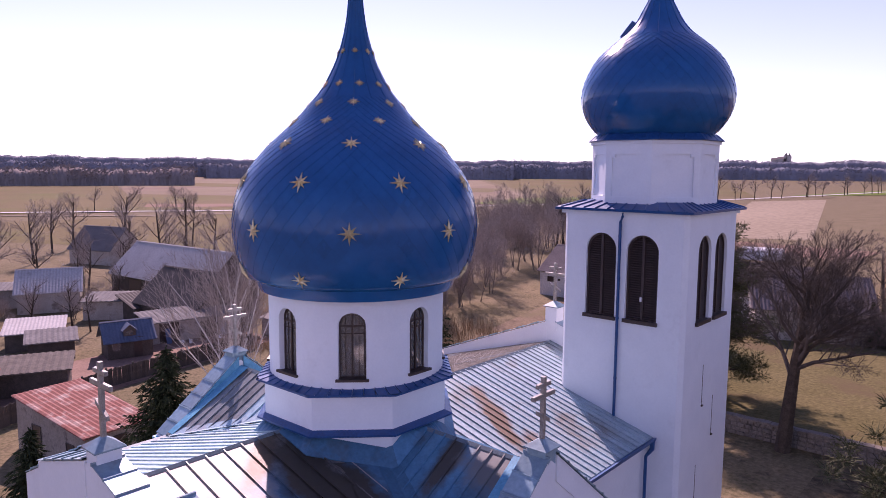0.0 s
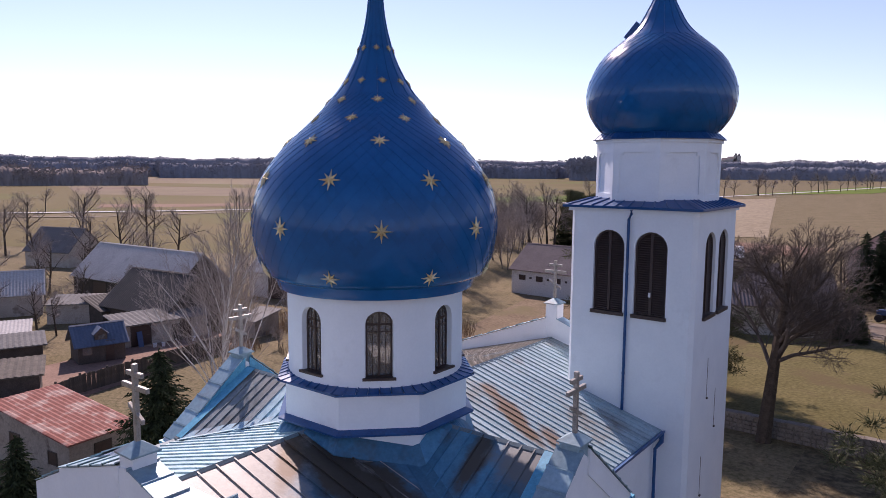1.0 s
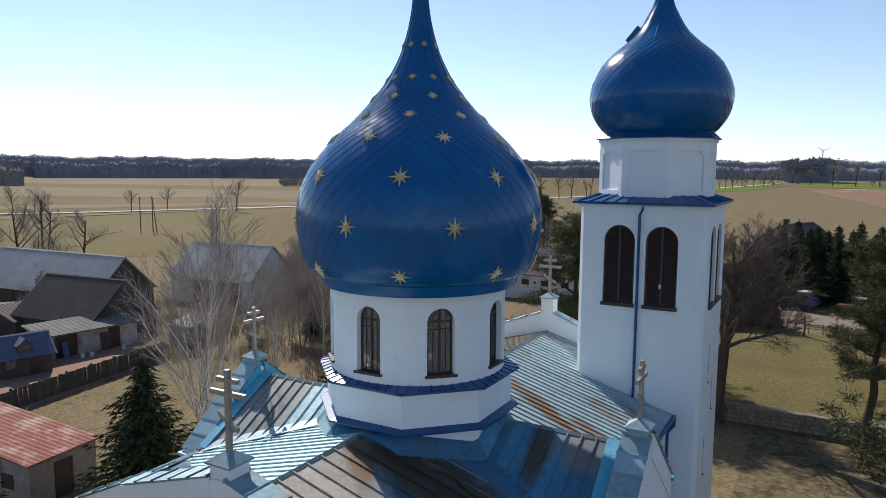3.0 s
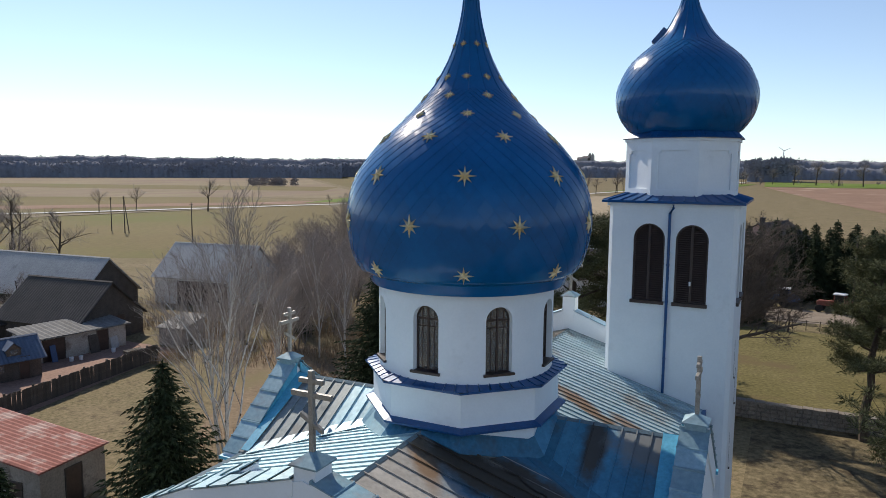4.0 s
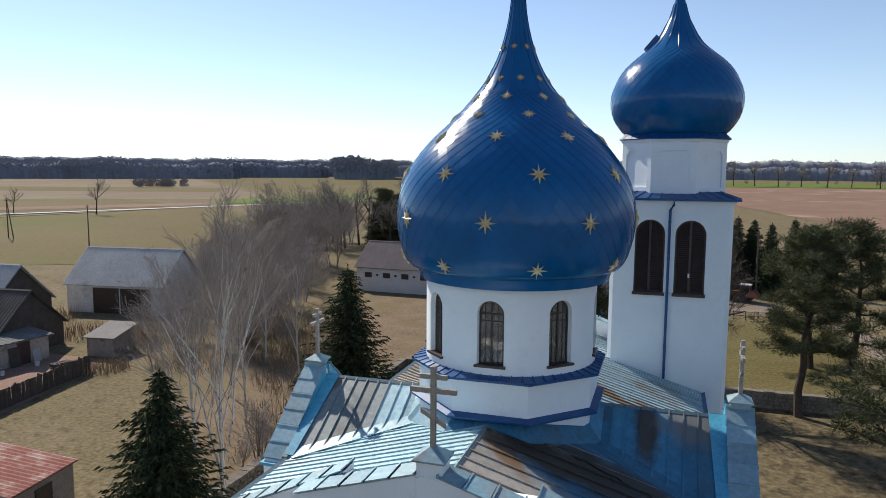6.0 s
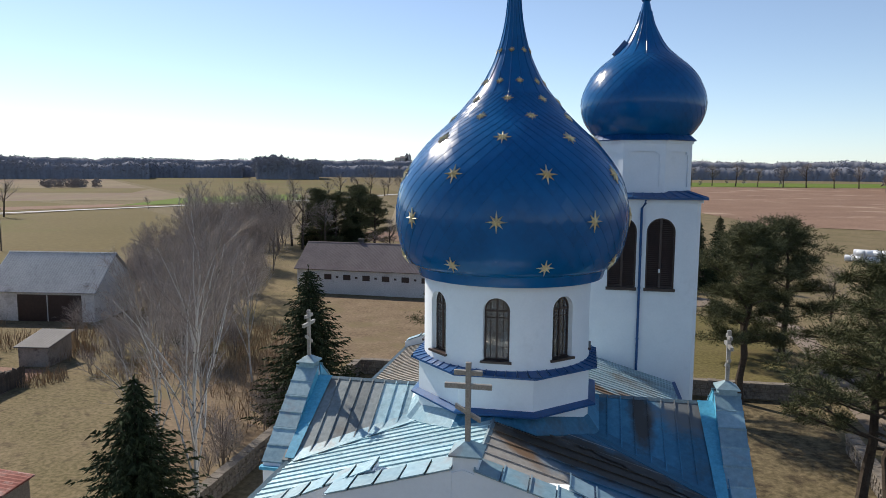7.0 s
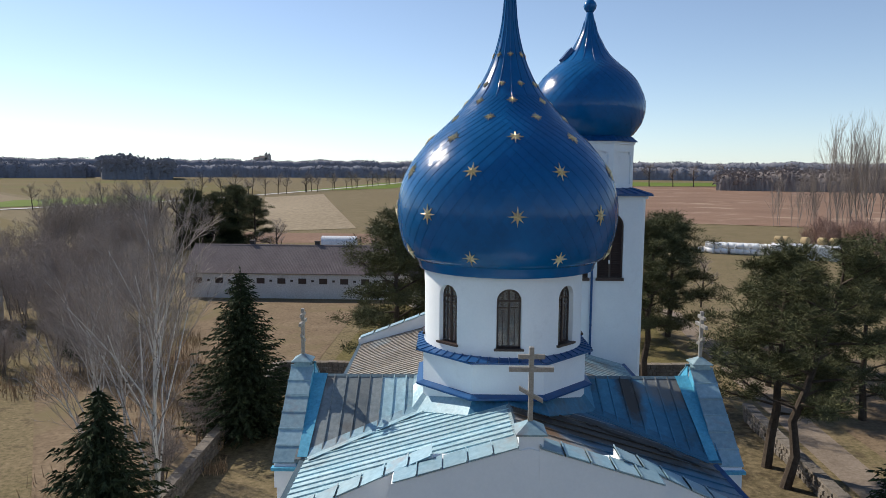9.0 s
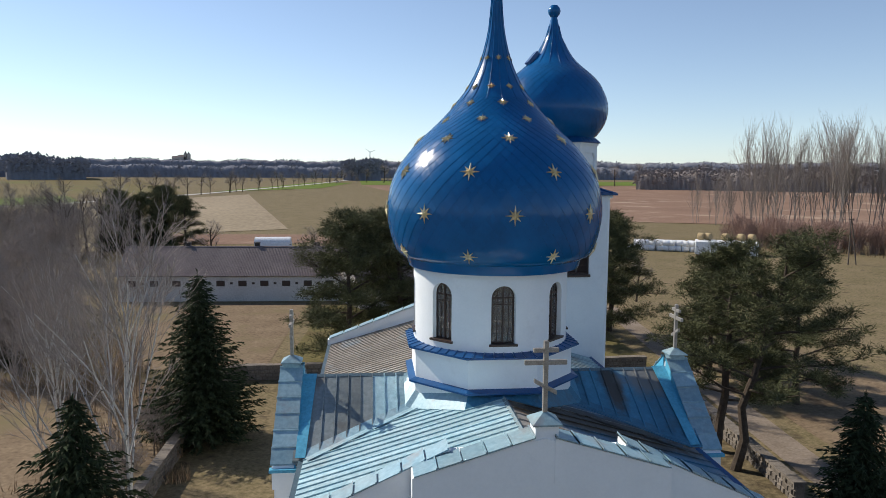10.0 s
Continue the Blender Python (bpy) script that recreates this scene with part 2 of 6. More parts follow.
M_NEARWOOD = surf("grey_brown_wood", (0.20, 0.175, 0.168), (0.26, 0.228, 0.216), 0.05, 1.0, bump=0, spec=0.0, leaf=0.12, speck=0.4, fine=0.5, stretch=(1, 1, 0.2))
M_REDTWIG = surf("reddish_twigs", (0.29, 0.19, 0.155), (0.38, 0.265, 0.22), 3, 0.95, bump=0, spec=0.05, leaf=0.25)
M_WHITEWALL = surf("whitewashed_wall", (0.58, 0.56, 0.53), (0.68, 0.66, 0.63), 0.4, 0.9, bump=0.1, fine=6, c3=(0.45, 0.42, 0.38), scale3=0.4, cut=0.6)
M_BROWNROOF = surf("brown_roof_sheet", (0.135, 0.112, 0.114), (0.185, 0.155, 0.155), 0.5, 0.95, bump=0.15, fine=5, rnd=0.06, spec=0.15)
M_WHITEFILM = surf("white_wrap_film", (0.72, 0.73, 0.75), (0.82, 0.83, 0.84), 1.5, 0.4, bump=0.3, fine=4)
M_STRAW = surf("straw", (0.34, 0.25, 0.13), (0.45, 0.34, 0.19), 2, 0.95, bump=0.6, fine=14)
M_PINKWALL = surf("pink_render", (0.50, 0.33, 0.29), (0.58, 0.40, 0.36), 0.6, 0.9, bump=0.1, fine=7)
M_RUBBER = surf("black_rubber", (0.012, 0.012, 0.012), (0.022, 0.021, 0.02), 3, 0.85, bump=0.2)
M_REDPAINT = surf("faded_red_paint", (0.22, 0.06, 0.045), (0.30, 0.10, 0.07), 2, 0.5, bump=0.05)
M_BLUEPAINT = surf("tractor_blue_paint", (0.03, 0.07, 0.16), (0.045, 0.09, 0.2), 2, 0.5, bump=0.05)
M_DRYBUSH = surf("dry_reed_brown", (0.23, 0.155, 0.095), (0.33, 0.235, 0.15), 3, 0.95, bump=0, spec=0.05, leaf=0.3)
M_GLASS = bpy.data.materials.new("window_glass")
M_GLASS.use_nodes = True
gb = M_GLASS.node_tree.nodes["Principled BSDF"]
gb.inputs["Base Color"].default_value = (0.30, 0.295, 0.29, 1)
gb.inputs["Transmission Weight"].default_value, gb.inputs["Roughness"].default_value, gb.inputs["IOR"].default_value = 0.6, 0.05, 1.5

M_DARKGLASS = surf("dark_cab_glass", (0.015, 0.017, 0.018), (0.025, 0.027, 0.028), 2, 0.14, bump=0)


# ---- mesh helpers ----
class Geo:
    """Vertices and faces of one mesh in the making."""

    def __init__(self):
        self.v, self.f = [], []

    def add(self, pts, faces):
        k = len(self.v)
        self.v += [tuple(p) for p in pts]
        self.f += [tuple(k + i for i in fc) for fc in faces]
        return self

    def box(self, x0, x1, y0, y1, z0, z1):
        return self.add([(x, y, z) for z in (z0, z1) for y in (y0, y1) for x in (x0, x1)], [(0, 2, 3, 1), (4, 5, 7, 6), (0, 1, 5, 4), (1, 3, 7, 5), (3, 2, 6, 7), (2, 0, 4, 6)])

    def prism(self, ring, shift):
        """A ring of points, swept by shift and closed."""
        n, s = len(ring), Vector(shift)
        pts = [Vector(p) for p in ring]
        return self.add(pts + [p + s for p in pts], [tuple(range(n))[::-1], tuple(range(n, 2 * n))] + [(i, (i + 1) % n, n + (i + 1) % n, n + i) for i in range(n)])

    def lathe(self, prof, n=48, cx=0.0, cy=0.0, turn=0.0, caps=True):
        """prof: (radius, z) from below upwards."""
        pts = [(cx + r * math.cos(turn + math.tau * i / n), cy + r * math.sin(turn + math.tau * i / n), z) for r, z in prof for i in range(n)]
        fc = [(j * n + i, j * n + (i + 1) % n, (j + 1) * n + (i + 1) % n, (j + 1) * n + i) for j in range(len(prof) - 1) for i in range(n)]
        if caps:
            fc += [tuple(range(n))[::-1], tuple((len(prof) - 1) * n + i for i in range(n))]
        return self.add(pts, fc)

    def tube(self, pts, radii, n=6, caps=True):
        pts = [Vector(p) for p in pts]
        out = []
        for i, p in enumerate(pts):
            d = (pts[min(i + 1, len(pts) - 1)] - pts[max(i - 1, 0)]).normalized()
            u = d.cross((0, 0, 1) if abs(d.z) < 0.9 else (1, 0, 0)).normalized()
            w = d.cross(u)
            out += [p + radii[i] * (u * math.cos(math.tau * k / n) + w * math.sin(math.tau * k / n)) for k in range(n)]
        fc = [(j * n + i, j * n + (i + 1) % n, (j + 1) * n + (i + 1) % n, (j + 1) * n + i) for j in range(len(pts) - 1) for i in range(n)]
        if caps:
            fc += [tuple(range(n)), tuple((len(pts) - 1) * n + i for i in range(n))[::-1]]
        return self.add(out, fc)

    def mesh(self, name, material, smooth=False, weld=False, move=None):
        me = bpy.data.meshes.new(name)
        vs = [tuple(move @ Vector(p)) for p in self.v] if move else self.v
        me.from_pydata(vs, [], self.f)
        if weld:
            bm = bmesh.new()
            bm.from_mesh(me)
            bmesh.ops.remove_doubles(bm, verts=bm.verts, dist=0.0005)
            bmesh.ops.recalc_face_normals(bm, faces=bm.faces)
            bm.to_mesh(me)
            bm.free()
        me.materials.append(material)
        if smooth:
            me.shade_smooth()
            me.set_sharp_from_angle(angle=radians(35))
        me.update()
        return me


def rvec(rng):
    return Vector((rng.uniform(-1, 1), rng.uniform(-1, 1), rng.uniform(-1, 1)))


def part(name, g, material, parent, label="", smooth=False, weld=True):
    ob = new(name, g.mesh(name, material, smooth, weld))
    ob.parent = parent
    if label:
        ob["label"] = label
    return ob


def soften(ob, width=0.02):
    mod = ob.modifiers.new("bevel", "BEVEL")
    mod.width, mod.segments, mod.limit_method = width, 2, "ANGLE"
    return ob


def thing(name, label, category, group="", at=None):
    ob = new(name)
    ob.empty_display_size = 0.3
    if at is not None:
        ob.matrix_basis = at
    return tagged(ob, label, category, group)


def structure(name, g, material, label="", smooth=False, weld=False):
    return tagged(new(name, g.mesh(name, material, smooth, weld)), label, kind="structure")


# ---- ground, fields and roads ----
def rise(x, y):
    """The land lifts gently with the distance."""
    d = math.hypot(x, y)
    t = min(1.0, max(0.0, (d - 350) / 900))
    u = min(1.0, max(0.0, (d - 1290) / 420))
    return 7.0 * t * t * (3 - 2 * t) + 15.0 * u * u * (3 - 2 * u)


RINGS = [0, 8, 16, 24, 34, 46, 60, 80, 105, 140, 190, 250, 330, 400, 480, 560, 650, 750, 850, 950, 1050, 1150, 1250, 1350, 1450, 1550, 1650, 1750, 2200, 3200, 4600]
N_G = 96
g = Geo()
gpts = [(0, 0, 0)]
for r in RINGS[1:]:
    for i in range(N_G):
        x, y = r * math.cos(math.tau * i / N_G), r * math.sin(math.tau * i / N_G)
        gpts.append((x, y, rise(x, y)))
gf = [(0, 1 + i, 1 + (i + 1) % N_G) for i in range(N_G)]
for j in range(len(RINGS) - 2):
    a0, b0 = 1 + j * N_G, 1 + (j + 1) * N_G
    gf += [(a0 + i, b0 + i, b0 + (i + 1) % N_G, a0 + (i + 1) % N_G) for i in range(N_G)]
g.add(gpts, gf)
structure("ground", g, M_GRASS, "dry yellowish spring grass reaching the horizon")


def sheet(name, pts, material, label, lift):
    """A field: a quad of corners, draped over the land."""
    n = 14
    g = Geo()
    p = [Vector((*q, 0)) for q in pts]
    vs = []
    for j in range(n + 1):
        for i in range(n + 1):
            q = (p[0].lerp(p[1], i / n)).lerp(p[3].lerp(p[2], i / n), j / n)
            vs.append((q.x, q.y, rise(q.x, q.y) + lift))
    g.add(vs, [(j * (n + 1) + i, j * (n + 1) + i + 1, (j + 1) * (n + 1) + i + 1, (j + 1) * (n + 1) + i) for j in range(n) for i in range(n)])
    return structure(name, g, material, label)


def ribbon(name, pts, width, material, label, lift):
    g = Geo()
    fine = []
    for p, q in zip(pts, pts[1:]):
        n = max(2, int((Vector(q) - Vector(p)).length / 40))
        fine += [Vector(p).lerp(Vector(q), i / n) for i in range(n)]
    fine.append(Vector(pts[-1]))
    vs = []
    for i, p in enumerate(fine):
        d = (fine[min(i + 1, len(fine) - 1)] - fine[max(i - 1, 0)]).normalized()
        s = Vector((-d.y, d.x)) * width / 2
        vs += [(q.x, q.y, rise(q.x, q.y) + lift) for q in (p + s, p - s)]
    g.add(vs, [(2 * i, 2 * i + 1, 2 * i + 3, 2 * i + 2) for i in range(len(fine) - 1)])
    return structure(name, g, material, label)


sheet("field_1", [(-90, 75), (-240, 0), (-190, 250), (-95, 150)], M_OLIVE, "olive brown winter meadow", 0.05)
sheet("field_2", [(-300, -20), (-700, -200), (-700, 500), (-200, 245)], M_OLIVE, "dull green meadow beyond the road", 0.06)
sheet("field_3", [(-205, 330), (-430, 190), (-900, 380), (-600, 760)], M_TANFIELD, "pale tan stubble field", 0.10)
sheet("field_17", [(-300, 400), (-560, 290), (-640, 340), (-340, 480)], M_OLIVE, "olive meadow strip between the stubble", 0.16)
sheet("field_16", [(-192, 262), (-280, 128), (-305, 142), (-206, 285)], M_PINKFIELD, "narrow bare brown strip along the road", 0.14)
sheet("field_4", [(-205, 255), (-228, 340), (-190, 425), (-150, 345)], M_GREENF, "strip of green winter wheat", 0.18)
sheet("field_5", [(-205, 342), (-600, 772), (-300, 900), (-130, 470)], M_OLIVE, "pale meadow towards the woods", 0.08)
sheet("field_6", [(-52, 166), (-28, 178), (-88, 466), (-114, 407)], M_STUBBLE, "light striped stubble field", 0.10)
sheet("field_7", [(-12, 32.5), (20, 32.5), (21, 62), (-10, 62)], M_LAWN, "short olive green lawn behind the churchyard wall", 0.015)
sheet("field_8", [(60, 214), (330, 115), (700, 690), (-15, 700)], M_PINKFIELD, "wide ploughed reddish field", 0.12)
sheet("field_9", [(-15, 715), (700, 705), (760, 830), (-20, 880)], M_GREENF, "far green field", 0.25)
sheet("field_10", [(-122, 510), (-50, 600), (-25, 790), (-72, 790)], M_GREENF, "green strip along the avenue", 0.22)
sheet("field_11", [(-60, 135), (-12, 138), (-10, 160), (-55, 163)], M_PINKFIELD, "narrow ploughed strip behind the stable", 0.06)
sheet("field_12", [(23.0, 0), (36, 0), (38, 42), (25.5, 42)], M_DRYPLOT, "brown dead grass beside the lane", 0.02)
sheet("field_13", [(-26, 34), (-13.2, 34), (-12.4, 63.8), (-32, 63.8)], M_DRYPLOT, "brown dead grass before the long stable", 0.022)
ribbon("road_1", [(-330, -30), (-275, 72), (-230, 146), (-186, 248), (-152, 325), (-122, 460), (-60, 760), (-20, 1000)], 5.5, M_ASPHALT, "pale asphalt country road", 0.30)
ribbon("road_2", [(-300, 20), (-225, 100), (-205, 180), (-196, 225)], 3.0, M_SAND, "pale field track", 0.28)
ribbon("road_3", [(20.5, 2), (20.8, 12), (22.6, 32), (23.6, 42), (25, 58), (18, 70), (4, 73), (-4, 74)], 2.3, M_SAND, "pale sandy lane", 0.03)
sheet("field_14", [(-63, 19), (-74, 20), (-76, 27), (-62, 27)], M_GREENF, "green grass patch between the barns", 0.025)
sheet("field_15", [(-16.6, 9), (-22, 8), (-37, 34), (-17, 31)], M_DRYPLOT, "brown dead grass under the birches", 0.018)
sheet("field_18", [(7.5, -2), (18.4, -2), (18.8, 30.9), (7.5, 30.9)], M_LITTER, "churchyard grass with dead leaves", 0.012)
sheet("yard_2", [(7, 66.5), (19, 68), (19, 74.5), (6, 75.5)], M_SAND, "pale sandy farmyard before the tractors", 0.026)
sheet("yard_1", [(-35, 0), (-47, 3), (-49, 26), (-41, 26)], M_SOIL, "bare reddish farmyard soil", 0.03)

# ---- church ----
ROOF_K, WING_K, RIDGE = 0.285, 0.59, 9.45
HALF, FRONT, BACK = 6.25, -7.55, 11.5


def clip(poly, axis, lo, hi):
    """A convex plan polygon cut to lo..hi along an axis."""
    for val, sign in ((lo, 1), (hi, -1)):
        out = []
        for p, q in zip(poly, poly[1:] + poly[:1]):
            dp, dq = sign * (p[axis] - val), sign * (q[axis] - val)
            if dp >= 0:
                out.append(p)
            if dp * dq < 0:
                t = dp / (dp - dq)
                out.append((p[0] + t * (q[0] - p[0]), p[1] + t * (q[1] - p[1])))
        poly = out
        if len(poly) < 3:
            return []
    return poly


def slope(parent, poly, height, axis, step, label, tin=None):
    """One roof slope: a deck with standing-seam panels on it; axis: the one across which the panels follow each other."""
    g = Geo()
    g.prism([(x, y, height(x, y) - 0.10) for x, y in poly], (0, 0, 0.085))
    deck = part("roof_slope", g, M_SEAM, parent, label)
    lo, hi = min(p[axis] for p in poly), max(p[axis] for p in poly)
    n = max(1, round((hi - lo) / step))
    w = (hi - lo) / n
    for i in range(n):
        a0, b0 = lo + i * w, lo + (i + 1) * w
        body = clip(poly, axis, a0 + 0.012, b0 - 0.03)
        if len(body) < 3:
            continue
        g = Geo()
        g.prism([(x, y, height(x, y) - 0.015) for x, y in body], (0, 0, 0.018))
        rib = clip(poly, axis, b0 - 0.029, b0 + 0.011)
        if len(rib) >= 3:
            g.prism([(x, y, height(x, y) - 0.015) for x, y in rib], (0, 0, 0.06))
        mid = sum((Vector((*p, 0)) for p in body), Vector()) / len(body)
        part("roof_panel", g, tin(mid) if tin else M_ROOF, deck, weld=False)
    return deck


church = thing("church", "white plastered church with blue star-studded onion dome", "church")
# body and wings
g = Geo()
g.prism([(-6.1, FRONT, 0), (6.1, FRONT, 0), (6.1, FRONT, 7.55), (0, FRONT, RIDGE - 0.15), (-6.1, FRONT, 7.55)], (0, BACK - FRONT, 0))
body = part("nave_wall", g, M_PLASTER, church)
for s in (-1, 1):
    g = Geo()
    g.prism([(s * 5.5, -2.95, 0), (s * 5.5, 2.95, 0), (s * 5.5, 2.95, 7.55), (s * 5.5, 0, RIDGE - 0.15), (s * 5.5, -2.95, 7.55)], (s * 1.3, 0, 0))
    part("wing_wall", g, M_PLASTER, church)


def main_h(x, y):
    return RIDGE - ROOF_K * abs(x)


def wing_h(x, y):
    return RIDGE - WING_K * abs(y)


def wing_tin(p):
    return M_BLUETIN if p.x > 0 else (M_OLDTIN if abs(p.x) > 4.1 else M_ROOF)


for s in (-1, 1):
    lab = "pale blue standing-seam tin, weathered"
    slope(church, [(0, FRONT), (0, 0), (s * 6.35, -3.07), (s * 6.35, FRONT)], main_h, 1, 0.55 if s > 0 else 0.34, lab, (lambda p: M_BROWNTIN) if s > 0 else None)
    slope(church, [(0, 0), (0, BACK), (s * 6.35, BACK), (s * 6.35, 3.07)], main_h, 1, 0.32, lab, lambda p: M_TANTIN if p.x < 0 else M_RUSTTIN)
    slope(church, [(0, 0), (s * 6.35, -3.07), (s * 6.7, -3.07), (s * 6.7, 0)], wing_h, 0, 0.41, "blue-grey standing-seam tin with brown stains", wing_tin)
    slope(church, [(0, 0), (s * 6.35, 3.07), (s * 6.7, 3.07), (s * 6.7, 0)], wing_h, 0, 0.41, "blue-grey standing-seam tin with brown stains", wing_tin)


def slab(parent, p0, p1, across, drop, n):
    """A sloping parapet: white upstand below, a row of tin cap sheets above. p0, p1: ends of its top line; across: its depth as a vector."""
    p0, p1, c = Vector(p0), Vector(p1), Vector(across)
    d = p1 - p0
    g = Geo()
    g.prism([p0 - Vector((0, 0, 0.03)), p1 - Vector((0, 0, 0.03)), p1 - Vector((0, 0, drop)), p0 - Vector((0, 0, drop))], c)
    wall = part("parapet", g, M_PLASTER, parent)
    lip = c.normalized() * 0.05
    for i in range(n):
        a0, b0 = p0 + d * (i / n), p0 + d * ((i + 1) / n - 0.012)
        up = Vector((0, 0, 0.03 + 0.012 * (i % 2)))
        g = Geo()
        g.prism([a0 - lip, b0 - lip, b0 + c + lip, a0 + c + lip], up)
        g.prism([a0 - lip * 1.3, a0 - lip * 1.3 + d.normalized() * 0.035, a0 + c + lip * 1.3 + d.normalized() * 0.035, a0 + c + lip * 1.3], (0, 0, 0.07))
        part("cap_sheet", g, M_CAP, wall, weld=False)
    return wall


def cross_parts(parent, x, y, z, along, h, w):
    """Three-barred cross: post, title bar, main bar, slanted foot bar; along: 'x' or 'y', the way of its bars."""
    g = Geo()
    t = 0.058

    def bar(half, zc, hh, tilt=0.0):
        pts = []
        for du, dz in ((-half, -hh), (half, -hh), (half, hh), (-half, hh)):
            u, v = du, zc + dz + tilt * du
            pts.append((x + u, y - t * 0.8, v) if along == "x" else (x - t * 0.8, y + u, v))
        g.prism(pts, (0, 1.6 * t, 0) if along == "x" else (1.6 * t, 0, 0))

    g.box(x - t, x + t, y - t, y + t, z - 0.1, z + h)
    bar(w * 0.30, z + h * 0.87, 0.055)
    bar(w * 0.5, z + h * 0.70, 0.06)
    bar(w * 0.27, z + h * 0.36, 0.055, -0.55)
    return soften(part("cross", g, M_CROSSM, parent, "weathered three-barred metal cross", weld=False), 0.012)


def pedestal(parent, x, y, z0, z1, tip, half, clad=None):
    g = Geo()
    g.box(x - half, x + half, y - half, y + half, z0, z1)
    ped = part("pedestal", g, clad or M_PLASTER, parent)
    g = Geo()
    k = half + 0.08
    g.box(x - k, x + k, y - k, y + k, z1, z1 + 0.04)
    g.add([(x - k, y - k, z1 + 0.04), (x + k, y - k, z1 + 0.04), (x + k, y + k, z1 + 0.04), (x - k, y + k, z1 + 0.04), (x, y, tip)], [(0, 1, 4), (1, 2, 4), (2, 3, 4), (3, 0, 4)])
    part("pedestal_cap", g, M_CAP, ped)
    return ped


# gables: wings
for s in (-1, 1):
    for q in (-1, 1):
        slab(church, (s * 6.65, q * 0.22, 9.82), (s * 6.65, q * 3.12, 7.48), (s * 0.68, 0, 0), 0.75, 6)
    g = Geo()
    g.prism([(s * 6.66, -3.0, 0), (s * 6.66, 3.0, 0), (s * 6.66, 3.0, 7.40), (s * 6.66, 0, 9.7), (s * 6.66, -3.0, 7.40)], (s * 0.62, 0, 0))
    part("gable_wall", g, M_PLASTER, church)
    pedestal(church, s * 7.0, 0, 9.4, 9.98, 10.25, 0.27, M_CAP)
    cross_parts(church, s * 7.0, 0, 10.2, "y", 1.63, 1.0)
    # blue inner face of the gable towards the roof
    for q in (-1, 1):
        g = Geo()
        g.prism([(s * 6.645, q * 0.1, 9.86), (s * 6.645, q * 3.1, 7.44), (s * 6.645, q * 3.1, 7.3), (s * 6.645, q * 0.1, 9.3)], (-s * 0.03, 0, 0))
        part("flashing", g, M_CYAN, church, "light blue painted tin flashing")
    # blue sheet that runs down the roof beside the gable
    for q in (-1, 1):
        g = Geo()
        g.prism([(s * 6.14, q * 0.02, RIDGE + 0.052), (s * 6.61, q * 0.02, RIDGE + 0.058), (s * 6.61, q * 3.05, wing_h(0, 3.05) + 0.058), (s * 6.30, q * 3.05, wing_h(0, 3.05) + 0.052)], (0, 0, 0.012))
        part("flashing", g, M_CYAN, church, "light blue painted tin flashing")
    for q in (-1, 1):
        g = Geo()
        g.box(min(s * 6.38, s * 7.40), max(s * 6.38, s * 7.40), min(q * 3.02, q * 3.24), max(q * 3.02, q * 3.24), 7.32, 7.42)
        part("eave_return", g, M_CYAN, church, "light blue tin eave return")
# front gable: centre projection and two shoulders behind it
for s in (-1, 1):
    slab(church, (s * 0.25, -8.32, 10.22), (s * 3.25, -8.32, 9.33), (0, 0.66, 0), 1.2, 5)
    slab(church, (s * 2.3, -7.62, 9.72), (s * 6.5, -7.62, 7.80), (0, 0.6, 0), 0.9, 7)
g = Geo()
g.prism([(-3.2, -8.3, 0), (3.2, -8.3, 0), (3.2, -8.3, 9.25), (0, -8.3, 10.2), (-3.2, -8.3, 9.25)], (0, 0.62, 0))
part("gable_wall", g, M_PLASTER, church)
g = Geo()
g.prism([(-6.4, -7.6, 0), (6.4, -7.6, 0), (6.4, -7.6, 7.7), (2.35, -7.6, 9.55), (-2.35, -7.6, 9.55), (-6.4, -7.6, 7.7)], (0, 0.5, 0))
part("gable_wall", g, M_PLASTER, church)
pedestal(church, 0.05, -7.98, 9.6, 10.5, 10.8, 0.29)
cross_parts(church, 0.05, -7.98, 10.75, "x", 1.8, 1.06)
# back gable
for s in (-1, 1):
    slab(church, (s * 0.25, BACK, 10.35), (s * 6.5, BACK, 7.95), (0, 0.5, 0), 1.2, 8)
g = Geo()
g.prism([(-6.4, BACK + 0.02, 0), (6.4, BACK + 0.02, 0), (6.4, BACK + 0.02, 7.85), (0, BACK + 0.02, 10.3), (-6.4, BACK + 0.02, 7.85)], (0, 0.46, 0))
part("gable_wall", g, M_PLASTER, church)
pedestal(church, 0, BACK + 0.25, 10.0, 11.0, 11.28, 0.29)
cross_parts(church, 0, BACK + 0.25, 11.25, "x", 1.7, 1.06)
# ridges and valleys
for y0, y1 in ((FRONT, -2.5), (2.5, BACK)):
    g = Geo()
    g.prism([(-0.09, y0, RIDGE - 0.01), (0, y0, RIDGE + 0.06), (0.09, y0, RIDGE - 0.01)], (0, y1 - y0, 0))
    part("ridge_cap", g, M_SEAM, church)
for x0, x1 in ((-6.65, -2.5), (2.5, 6.65)):
    g = Geo()
    g.prism([(x0, -0.09, RIDGE - 0.03), (x0, 0, RIDGE + 0.05), (x0, 0.09, RIDGE - 0.03)], (x1 - x0, 0, 0))
    part("ridge_cap", g, M_SEAM, church)
